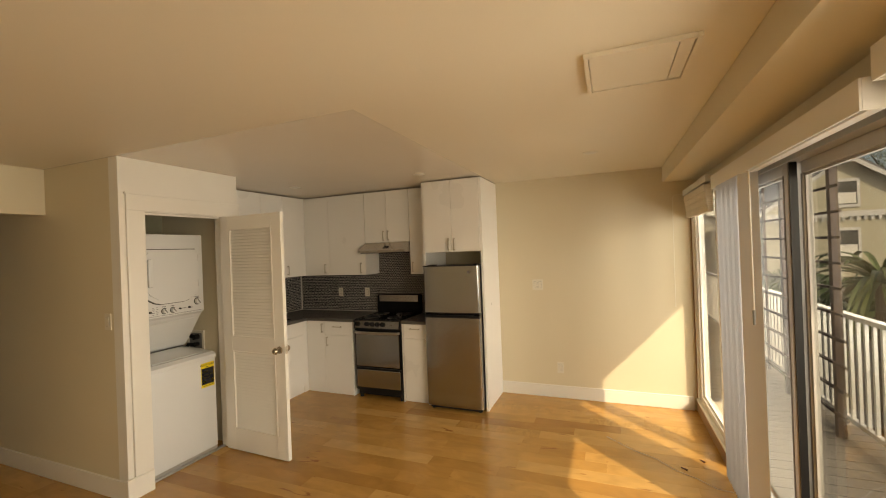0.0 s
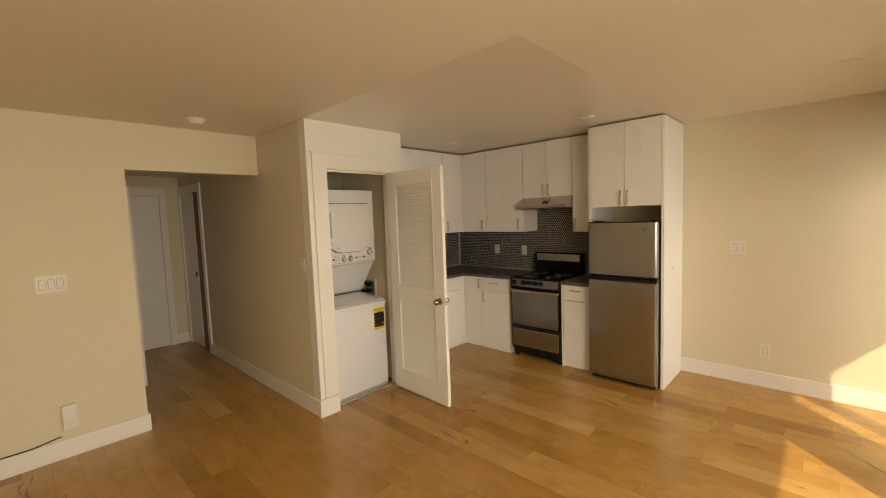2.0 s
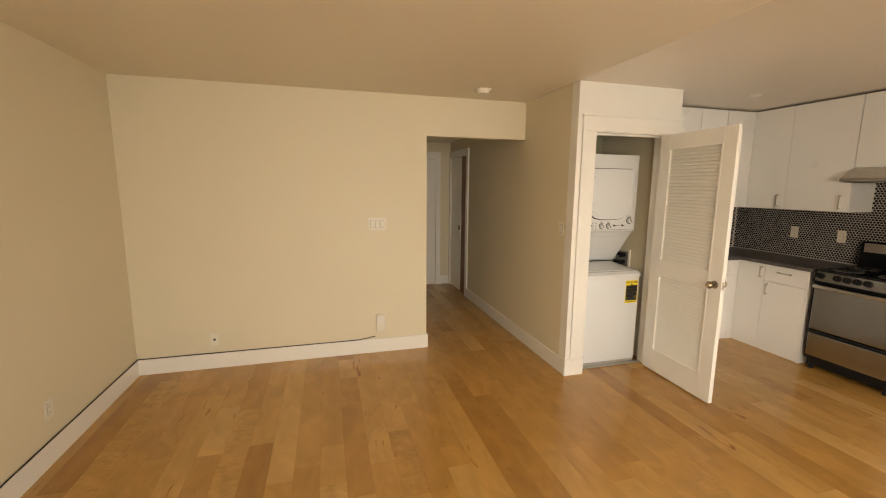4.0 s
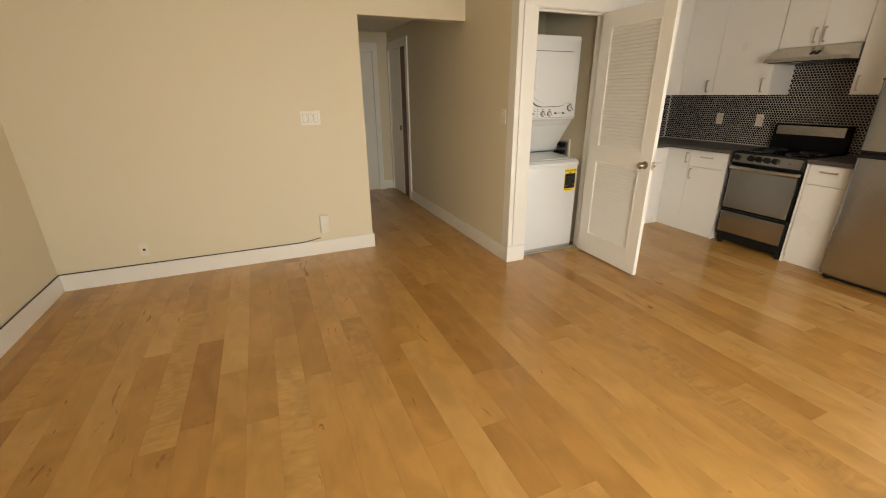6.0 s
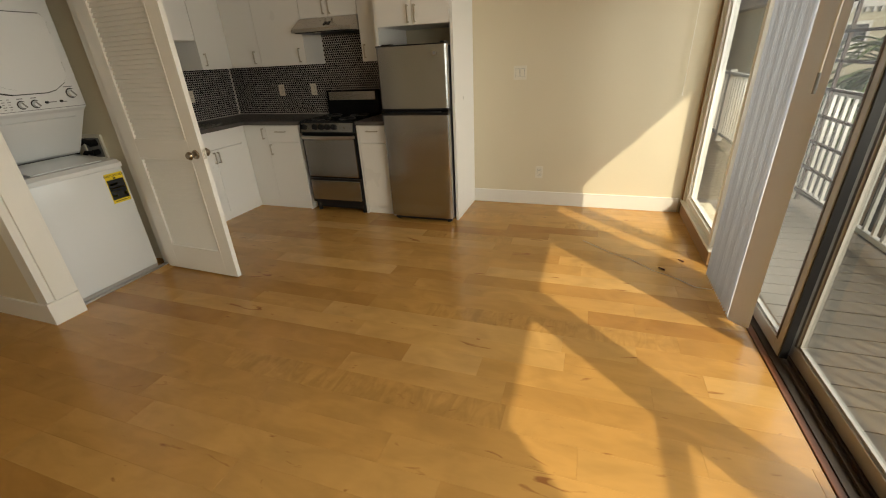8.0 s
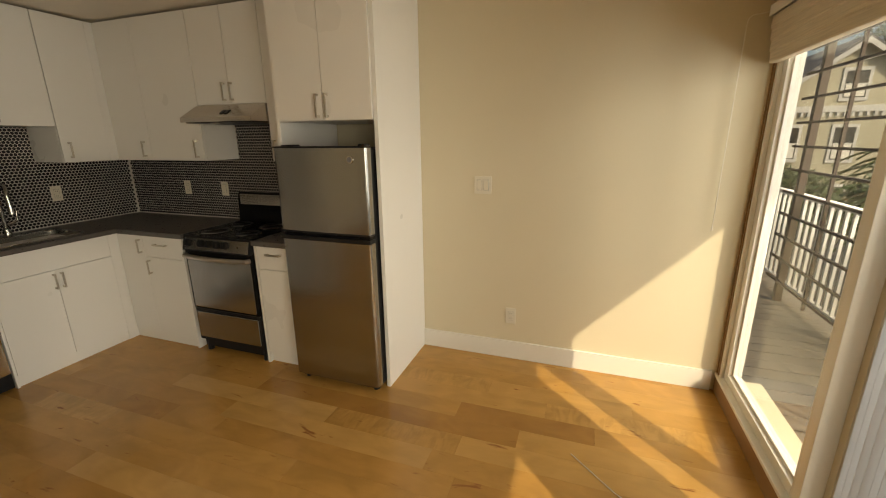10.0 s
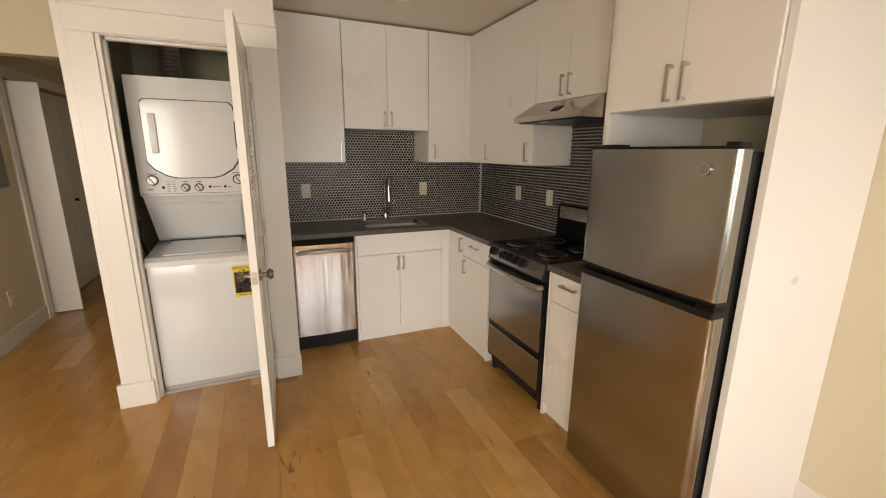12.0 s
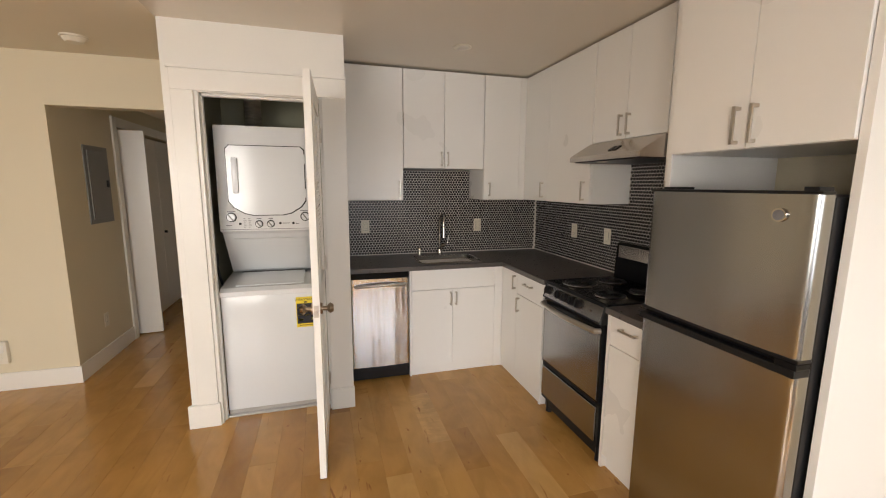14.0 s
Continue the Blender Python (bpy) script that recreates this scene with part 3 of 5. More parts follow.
c = cabinet("wall_cabinet", "x", CY1 + 0.002, 3.120, ZB, ZT, UX, BKX, "tall white flat-door wall cabinet beside the closet", G1)
d = front(c, "door", "x", CY1 + 0.002, 3.120, ZB, ZT, UX)
pull(d, (UX, 3.088, 1.50), "z", 0.13, OUTX)
c = cabinet("wall_cabinet", "x", 3.124, 3.806, 1.668, ZT, UX, BKX, "short white two-door wall cabinet over the sink", G1)
d = front(c, "door", "x", 3.124, 3.463, 1.668, ZT, UX)
pull(d, (UX, 3.437, 1.745), "z", 0.115, OUTX)
d = front(c, "door", "x", 3.463, 3.806, 1.668, ZT, UX)
pull(d, (UX, 3.490, 1.745), "z", 0.115, OUTX)
c = cabinet("wall_cabinet", "x", 3.810, 4.135, ZB, ZT, UX, BKX, "tall narrow white wall cabinet beside the corner", G1)
d = front(c, "door", "x", 3.810, 4.135, ZB, ZT, UX)
pull(d, (UX, 3.858, 1.50), "z", 0.115, OUTX)
solid("corner_filler", B(UX - 0.03, UX - 0.004, 4.137, UY + 0.02, ZB, ZT), CAB, "white filler strip in the cabinet corner", "filler")
c = cabinet("wall_cabinet", "y", UX - 0.002, -2.485, ZB, ZT, UY, BKY, "wide white corner wall cabinet over the counter", G1)
d = front(c, "door", "y", UX + 0.0, -3.03, ZB, ZT, UY)
pull(d, (-3.09, UY, 1.50), "z", 0.12, OUTY)
d = front(c, "door", "y", -3.03, -2.485, ZB, ZT, UY)
pull(d, (-2.545, UY, 1.50), "z", 0.13, OUTY)
c = cabinet("wall_cabinet", "y", -2.481, -1.868, 1.805, ZT, UY, BKY, "short white two-door wall cabinet above the range hood", G1)
d = front(c, "door", "y", -2.481, -2.175, 1.805, ZT, UY)
pull(d, (-2.212, UY, 1.885), "z", 0.12, OUTY)
d = front(c, "door", "y", -2.175, -1.868, 1.805, ZT, UY)
pull(d, (-2.146, UY, 1.885), "z", 0.12, OUTY)
c = cabinet("wall_cabinet", "y", -1.864, -1.562, ZB, ZT, UY, BKY, "narrow tall white wall cabinet beside the refrigerator", G1)
d = front(c, "door", "y", -1.864, -1.562, ZB, ZT, UY)
pull(d, (-1.825, UY, 1.50), "z", 0.12, OUTY)

# refrigerator surround
solid("surround_panel", B(-1.560, -1.536, 3.905, BKY, 0.0, ZT, bevel=0.001), CAB, "tall white side panel of the refrigerator niche", "panel", "refrigerator niche panels")
solid("surround_panel", B(-0.906, -0.882, 3.905, YN - 0.001, 0.0, ZT, bevel=0.001), CAB, "tall white end panel of the refrigerator niche", "panel", "refrigerator niche panels")
c = cabinet("wall_cabinet", "y", -1.534, -0.908, 1.662, ZT, 3.892, BKY, "deep white two-door cabinet over the refrigerator", G1)
d = front(c, "door", "y", -1.534, -1.216, 1.662, ZT, 3.892)
pull(d, (-1.248, 3.892, 1.742), "z", 0.128, OUTY)
d = front(c, "door", "y", -1.216, -0.908, 1.662, ZT, 3.892)
pull(d, (-1.186, 3.892, 1.742), "z", 0.128, OUTY)

# base cabinets
c = cabinet("base_cabinet", "x", 3.136, 3.842, 0.075, 0.874, FX, BKX, "white sink base cabinet with a false drawer and two doors", G2)
front(c, "drawer_front", "x", 3.136, 3.842, 0.708, 0.872, FX)
d = front(c, "door", "x", 3.136, 3.474, 0.08, 0.706, FX)
pull(d, (FX, 3.455, 0.63), "z", 0.11, OUTX)
d = front(c, "door", "x", 3.474, 3.842, 0.08, 0.706, FX)
pull(d, (FX, 3.500, 0.63), "z", 0.11, OUTX)
part("toe_kick", B(FX - 0.03, FX - 0.012, 3.136, 3.925, 0.0, 0.078), CAB, c)
solid("base_filler", B(FX - 0.022, FX - 0.004, 3.844, FY + 0.02, 0.0, 0.874), CAB, "white filler strip in the base cabinet corner", "filler")
solid("side_panel", B(BKX, FX + 0.004, 3.119, 3.134, 0.0, 0.874, bevel=0.001), CAB, "white side panel between dishwasher and sink cabinet", "panel")
c = cabinet("base_cabinet", "y", FX - 0.03, -2.542, 0.075, 0.874, FY, BKY, "white base cabinet with a drawer beside the stove", G2)
d = front(c, "door", "y", FX + 0.002, -2.925, 0.08, 0.872, FY)
pull(d, (-2.955, FY, 0.79), "z", 0.11, OUTY)
d = front(c, "drawer_front", "y", -2.925, -2.542, 0.708, 0.872, FY)
pull(d, (-2.735, FY, 0.812), "x", 0.12, OUTY)
d = front(c, "door", "y", -2.925, -2.542, 0.08, 0.706, FY)
pull(d, (-2.885, FY, 0.63), "z", 0.11, OUTY)
part("toe_kick", B(FX - 0.03, -2.542, FY + 0.012, FY + 0.03, 0.0, 0.078), CAB, c)
solid("side_panel", B(-2.541, -2.524, FY - 0.002, BKY, 0.0, 0.874, bevel=0.001), CAB, "white side panel beside the stove", "panel")
c = cabinet("base_cabinet", "y", -1.862, -1.562, 0.075, 0.874, FY, BKY, "narrow white base cabinet between stove and refrigerator", G2)
d = front(c, "drawer_front", "y", -1.845, -1.562, 0.712, 0.872, FY)
pull(d, (-1.70, FY, 0.822), "x", 0.115, OUTY)
front(c, "door", "y", -1.845, -1.562, 0.08, 0.710, FY)
part("toe_kick", B(-1.845, -1.562, FY + 0.03, FY + 0.05, 0.0, 0.078), CAB, c)
part("side", B(-1.866, -1.848, FY - 0.001, FY + 0.1, 0.0, 0.874), CAB, c)

# worktop with the sink cut out
SY0, SY1, SX0, SX1 = 3.235, 3.745, -3.625, -3.275
CZ0, CZ1, CF = 0.877, 0.910, 0.022


def worktop():
    t = thing("worktop", (-3.4, 3.6, CZ0), "dark grey quartz worktop round the kitchen corner", "worktop")
    bm = bmesh.new()
    x1, y0 = FX + CF + 0.015, FY - CF
    box(bm, BKX, x1, CY1 + 0.002, SY0, CZ0, CZ1)
    box(bm, BKX, SX0, SY0, SY1, CZ0, CZ1)
    box(bm, SX1, x1, SY0, SY1, CZ0, CZ1)
    box(bm, BKX, x1, SY1, BKY, CZ0, CZ1)
    box(bm, x1, -2.496, y0, BKY, CZ0, CZ1)
    bmesh.ops.remove_doubles(bm, verts=bm.verts, dist=0.0005)
    part("slab", bm, COUNTER, t)
    return t


worktop()
solid("worktop", B(-1.864, -1.562, FY - CF, BKY, CZ0, CZ1, bevel=0.002), COUNTER, "short dark grey quartz worktop beside the stove", "worktop")


def sink():
    t = thing("sink", (-3.45, 3.49, 0.72), "stainless steel kitchen sink with rounded corners in the worktop", "sink")
    k, z0 = 0.004, 0.715

    def loop(bm, grow, r, z):
        x0, x1, y0, y1 = SX0 - grow, SX1 + grow, SY0 - grow, SY1 + grow
        vs = []
        for cx, cy, a0 in ((x1 - r, y1 - r, 0), (x0 + r, y1 - r, 90), (x0 + r, y0 + r, 180), (x1 - r, y0 + r, 270)):
            for q in range(7):
                a = radians(a0 + 15 * q)
                vs.append(bm.verts.new((cx + r * math.cos(a), cy + r * math.sin(a), z)))
        return vs

    def loft(levels, closed):
        bm = bmesh.new()
        rings = [loop(bm, *v) for v in levels]
        for p, q in zip(rings, rings[1:]):
            for j in range(len(p)):
                j2 = (j + 1) % len(p)
                bm.faces.new((p[j], p[j2], q[j2], q[j]))
        if closed:
            bm.faces.new(rings[-1])
        return bm

    part("basin", loft([(-0.006, 0.055, CZ1 + 0.002), (-0.010, 0.055, 0.78), (-0.018, 0.055, z0 + 0.02), (-0.035, 0.05, z0 + k)], True), STEEL_D, t, "dark brushed steel basin", smooth=True)
    part("rim", loft([(0.014, 0.065, CZ1 + 0.0006), (0.012, 0.064, CZ1 + 0.003), (-0.004, 0.055, CZ1 + 0.003), (-0.0065, 0.054, CZ1 - 0.004)], False), CHROME, t, "bright rounded steel rim")
    part("drain", C((-3.45, 3.49, z0 + k), (-3.45, 3.49, z0 + k + 0.004), 0.045), CHROME, t, smooth=True)
    return t


sink()


def faucet():
    t = thing("faucet", (-3.70, 3.505, CZ1), "chrome pull-down kitchen faucet with a side lever", "faucet")
    x, y = -3.70, 3.505
    part("base", C((x, y, CZ1), (x, y, CZ1 + 0.045), 0.026, 0.023), CHROME, t, smooth=True)
    pts = [(x, y, CZ1 + 0.04), (x, y, CZ1 + 0.27)]
    pts += [(x + 0.058 - 0.058 * math.cos(a), y + 0.012 * math.sin(a), CZ1 + 0.29 + 0.075 * math.sin(a)) for a in (k * math.pi / 12 for k in range(0, 13))]
    part("spout", tube(bmesh.new(), pts, 0.014, 14), CHROME, t, smooth=True)
    part("spray_head", C((x + 0.116, y, CZ1 + 0.295), (x + 0.122, y, CZ1 + 0.165), 0.014, 0.018), CHROME, t, "chrome pull-down spray head", smooth=True)
    lv = part("lever_hub", C((x, y + 0.01, CZ1 + 0.075), (x, y + 0.055, CZ1 + 0.085), 0.016, 0.014), CHROME, t, smooth=True)
    part("lever", tube(bmesh.new(), [(x, y + 0.05, CZ1 + 0.085), (x, y + 0.075, CZ1 + 0.10), (x, y + 0.082, CZ1 + 0.17)], 0.007, 10), CHROME, lv, smooth=True)
    return t


faucet()
t = thing("soap_dispenser", (-3.70, 3.315, CZ1), "small chrome soap dispenser on the worktop", "soap dispenser")
part("body", C((-3.70, 3.315, CZ1), (-3.70, 3.315, CZ1 + 0.05), 0.016, 0.012), NICKEL, t, smooth=True)
part("cap", C((-3.70, 3.315, CZ1 + 0.05), (-3.70, 3.315, CZ1 + 0.064), 0.019, 0.017), BRONZE, t, smooth=True)

# penny tile splashback: white grout with round black tiles let into it
PITCH = 0.0252
GX, GY = XW + 0.006, YN - 0.006


def tile_field(name, parent, face, a0, a1, zones):
    """Joined round tiles in staggered rows, over zones of (a0, a1, z0, z1)."""
    verts, faces = [], []
    seg, r, rb = 10, 0.0105, 0.0112
    row = PITCH * math.sqrt(3) / 2
    z, j = 0.914 + PITCH / 2, 0
    while z < 1.83:
        a = a0 + PITCH / 2 + (PITCH / 2 if j % 2 else 0)
        while a < a1:
            if any(q[0] + rb < a < q[1] - rb and q[2] + rb < z < q[3] - rb for q in zones):
                base = len(verts)
                lift = random.uniform(0, 0.0006)
                for ring, (rr, h) in enumerate(((rb, 0.0), (rb, 0.0016), (r, 0.0026))):
                    for k in range(seg):
                        w = 2 * math.pi * (k + 0.5) / seg
                        u, v, o = a + rr * math.cos(w), z + rr * math.sin(w), h + (lift if ring else 0)
                        verts.append((GX + o, u, v) if face == "x" else (u, GY - o, v))
                for ring in range(2):
                    for k in range(seg):
                        p, q = base + ring * seg + k, base + ring * seg + (k + 1) % seg
                        faces.append((p, q, q + seg, p + seg))
                faces.append(tuple(base + 2 * seg + k for k in range(seg)))
            a += PITCH
        z += row
        j += 1
    me = bpy.data.meshes.new(name)
    me.from_pydata(verts, [], faces)
    bm = bmesh.new()
    bm.from_mesh(me)
    bmesh.ops.recalc_face_normals(bm, faces=bm.faces)
    bm.to_mesh(me)
    bm.free()
    me.materials.append(TILE)
    ob = new(name, me)
    ob.parent = parent
    ob["kind"] = "stuff"
    return ob


s = structure("splashback_west", B(XW, GX, CY1, YN - 0.0065, 0.905, 1.80), GROUT, "white grout with small round black tiles")
tile_field("tile", s, "x", CY1, YN - 0.008, ((CY1, YN - 0.008, 0.912, 1.43), (3.10, 3.83, 1.36, 1.70)))
s = structure("splashback_north", B(XW + 0.0065, -1.56, GY, YN, 0.905, 1.83), GROUT, "white grout with small round black tiles")
tile_field("tile", s, "y", XW + 0.010, -1.562, ((XW + 0.010, -1.562, 0.912, 1.43), (-2.49, -1.86, 1.36, 1.80)))


def plate(face, a, z, kind, at, label, wide=0.072, tall=0.118):
    """A wall plate with a receptacle or rockers. a: its middle along the wall."""
    sgn = {"x": 1, "y": -1, "s": 1}[face]

    def bx(a0, a1, z0, z1, o0, o1, bev=0.0):
        if face == "x":
            return B(at + o0, at + o1, a0, a1, z0, z1, bevel=bev)
        lo, hi = sorted((at + sgn * o0, at + sgn * o1))
        return B(a0, a1, lo, hi, z0, z1, bevel=bev)

    p0 = (at, a, z) if face == "x" else (a, at, z)
    t = thing("wall_outlet" if kind == "outlet" else "wall_switch", p0, label, "outlet" if kind == "outlet" else "switch")
    part("cover_plate", bx(a - wide / 2, a + wide / 2, z - tall / 2, z + tall / 2, 0.0, 0.006, 0.0022), PLASTIC, t)
    if kind == "outlet":
        part("receptacle_gap", bx(a - 0.0186, a + 0.0186, z - 0.0346, z + 0.0346, 0.0061, 0.0064), GREYPANEL, t, "shadow gap round the receptacle")
        part("receptacle", bx(a - 0.017, a + 0.017, z - 0.033, z + 0.033, 0.0062, 0.0085, 0.001), PLASTIC, t)
        for dz in (-0.018, 0.018):
            for da in (-0.006, 0.006):
                part("slot", bx(a + da - 0.0012, a + da + 0.0012, z + dz - 0.004, z + dz + 0.004, 0.0086, 0.009), INK, t)
    elif kind == "blank":
        for dz in (-0.04, 0.04):
            part("screw", bx(a - 0.003, a + 0.003, z + dz - 0.003, z + dz + 0.003, 0.0062, 0.0075), PLASTIC, t)
        part("jack", bx(a - 0.009, a + 0.009, z - 0.009, z + 0.009, 0.0062, 0.0082), INK, t, "dark cable jack")
    else:
        n = int(kind)
        for k in range(n):
            c0 = a + (k - (n - 1) / 2) * 0.046
            part("rocker_gap", bx(c0 - 0.0182, c0 + 0.0182, z - 0.0352, z + 0.0352, 0.0061, 0.0066), GREYPANEL, t, "shadow gap round the rocker")
            part("rocker", bx(c0 - 0.0162, c0 + 0.0162, z - 0.0332, z + 0.0332, 0.0067, 0.0105, 0.0015), PLASTIC, t)
    return t


OUTL = "white electrical outlet plate on the penny tile"
plate("x", 2.842, 1.168, "outlet", GX + 0.003, OUTL)
plate("x", 3.895, 1.162, "outlet", GX + 0.003, OUTL)
plate("y", -3.102, 1.163, "outlet", GY - 0.003, OUTL)
plate("y", -2.680, 1.163, "1", GY - 0.003, "white rocker switch plate on the penny tile")
plate("y", -0.437, 1.252, "2", YN, "white double rocker switch on the cream wall", 0.118)
plate("y", -0.220, 0.330, "outlet", YN, "white outlet low on the cream end wall")
plate("x", 0.160, 1.258, "3", XW, "white triple rocker switch on the cream wall", 0.163)
plate("y", -3.03, 1.262, "1", HY1, "white rocker switch on the closet side wall")
plate("s", -2.655, 0.318, "outlet", YS, "white outlet low on the plain wall")
plate("s", -4.245, 0.36, "outlet", HY0, "white outlet low in the passage")
plate("x", -1.279, 0.262, "blank", XW, "white cable plate low on the wall", 0.07, 0.11)

# ---- range hood ----


def range_hood():
    t = thing("range_hood", (-2.17, 4.2, 1.68), "stainless steel under-cabinet range hood with a sloped front", "range hood")
    x0, x1 = -2.488, -1.870
    prof = [(BKY, 1.682), (4.035, 1.682), (4.035, 1.712), (4.185, 1.802), (BKY, 1.802)]
    part("shell", prism(bmesh.new(), prof, "x", x0, x1), STEEL_H, t)
    part("underside", B(x0 + 0.02, x1 - 0.02, 4.06, BKY - 0.02, 1.676, 1.6815), BLACKP, t, "dark filter underside")
    for xc in (-2.150, -2.112):
        part("button", B(-0.013, 0.013, -0.024, 0.024, -0.004, 0.005, bevel=0.002, m=Matrix.Translation((xc, 4.088, 1.744)) @ Matrix.Rotation(radians(31), 4, "X")), BLACKP, t, "black rocker button")
    part("light_lens", C((-2.25, 4.10, 1.674), (-2.25, 4.10, 1.678), 0.03), PLASTIC, t, smooth=True)
    return t


range_hood()

# ---- stove ----


def coil(c, r, z):
    """A spiral electric heating element."""
    pts = []
    turns = 4 if r > 0.08 else 3
    for k in range(turns * 22 + 1):
        a = k / 22 * 2 * math.pi
        rr = 0.018 + (r - 0.018) * k / (turns * 22)
        pts.append((c[0] + rr * math.cos(a), c[1] + rr * math.sin(a), z))
    return tube(bmesh.new(), pts, 0.0042, 6)


def stove():
    x0, x1, yf, yb = -2.482, -1.872, 3.882, 4.50
    t = thing("stove", ((x0 + x1) / 2, 4.2, 0), "stainless steel and black electric coil stove", "stove")
    part("body", B(x0 + 0.004, x1 - 0.004, yf + 0.03, yb, 0.09, 0.893), BLACKP, t)
    part("cooktop", B(x0, x1, yf + 0.026, yb, 0.893, 0.916, bevel=0.006), BLACK, t, "glossy black enamel cooktop")
    pan = [(yf - 0.006, 0.806), (yf + 0.04, 0.806), (yf + 0.06, 0.908), (yf + 0.022, 0.912)]
    part("panel_housing", prism(bmesh.new(), pan, "x", x0 + 0.002, x1 - 0.002), BLACKP, t, "black housing round the control panel")
    face = [(yf - 0.0065, 0.816), (yf + 0.0, 0.816), (yf + 0.03, 0.896), (yf + 0.0155, 0.896)]
    part("control_panel", prism(bmesh.new(), face, "x", x0 + 0.018, x1 - 0.018), STEEL, t, "sloped stainless steel control panel")
    n = Vector((0, -0.967, 0.255)).normalized()
    for xk in (-2.43, -2.305, -2.235, -2.165, -2.095):
        p = Vector((xk, yf + 0.008, 0.860))
        k = part("knob", C(p, p + n * 0.022, 0.029, 0.025), BLACKP, t, "black control knob", smooth=True)
        part("grip", B(xk - 0.004, xk + 0.004, -0.020, 0.020, 0.0, 0.012, bevel=0.002, m=Matrix.Translation(p + n * 0.021 - Vector((xk, 0, 0)) * 0) @ Matrix.Rotation(radians(75), 4, "X") @ Matrix.Translation((-xk, 0, 0))), BLACKP, k)
        part("bezel", C(p - n * 0.001, p + n * 0.003, 0.033, 0.032), CHROME, k, "bright ring round the knob", smooth=True)
    part("indicator", C((-1.985, yf + 0.010, 0.852), (-1.985, yf + 0.000, 0.855), 0.006), BRONZE, t, smooth=True)
    dr = part("oven_door", B(x0 + 0.020, x1 - 0.020, yf + 0.002, yf + 0.04, 0.372, 0.748, bevel=0.006), STEEL, t, "brushed stainless steel oven door")
    part("door_edge", B(x0 + 0.004, x1 - 0.004, yf + 0.008, yf + 0.045, 0.358, 0.802, bevel=0.004), BLACK, dr, "black door surround")
    pts = [(x0 + 0.02, yf + 0.006, 0.768)] + [(x0 + 0.03 + (x1 - x0 - 0.06) * k / 16, yf - 0.022 - 0.026 * math.sin(math.pi * k / 16), 0.768) for k in range(17)] + [(x1 - 0.02, yf + 0.006, 0.768)]
    part("handle", tube(bmesh.new(), pts, 0.0155, 12), NICKEL, dr, "curved satin metal door handle", smooth=True)
    part("storage_drawer", B(x0 + 0.020, x1 - 0.020, yf + 0.002, yf + 0.04, 0.128, 0.334, bevel=0.006), STEEL, t, "brushed stainless steel drawer front")
    part("drawer_shadow_gap", B(x0 + 0.004, x1 - 0.004, yf + 0.016, yf + 0.04, 0.10, 0.352), BLACKP, t)
    part("kick", B(x0 + 0.02, x1 - 0.02, yf + 0.04, yf + 0.06, 0.035, 0.10), BLACKP, t)
    for xl in (x0 + 0.045, x1 - 0.03):
        for yl in (yf + 0.055, yb - 0.06):
            part("leg", C((xl, yl, 0.0), (xl, yl, 0.095), 0.022, 0.017), BLACKP, t, smooth=True)
    gp = [(yb - 0.075, 0.916), (yb, 0.916), (yb, 1.150), (yb - 0.045, 1.150), (yb - 0.062, 1.135)]
    part("backguard", prism(bmesh.new(), gp, "x", x0 + 0.004, x1 - 0.004), BLACK, t, "black backguard")
    part("backguard_panel", B(x0 + 0.03, x1 - 0.03, yb - 0.072, yb - 0.060, 1.052, 1.136, bevel=0.003), STEEL_H, t, "stainless steel backguard panel")
    for c, r in (((-2.33, 4.05), 0.092), ((-2.03, 4.05), 0.075), ((-2.33, 4.30), 0.075), ((-2.03, 4.30), 0.092)):
        b = part("drip_bowl", C((c[0], c[1], 0.9162), (c[0], c[1], 0.9200), r + 0.017, r + 0.011, seg=32), CHROME, t, "bright metal drip bowl", smooth=True)
        part("bowl_well", C((c[0], c[1], 0.9201), (c[0], c[1], 0.9206), r + 0.008, seg=32), BLACKP, b)
        part("coil", coil(c, r, 0.9252), BLACKP, b, "dark spiral heating coil", smooth=True)
    return t


stove()

# ---- refrigerator ----


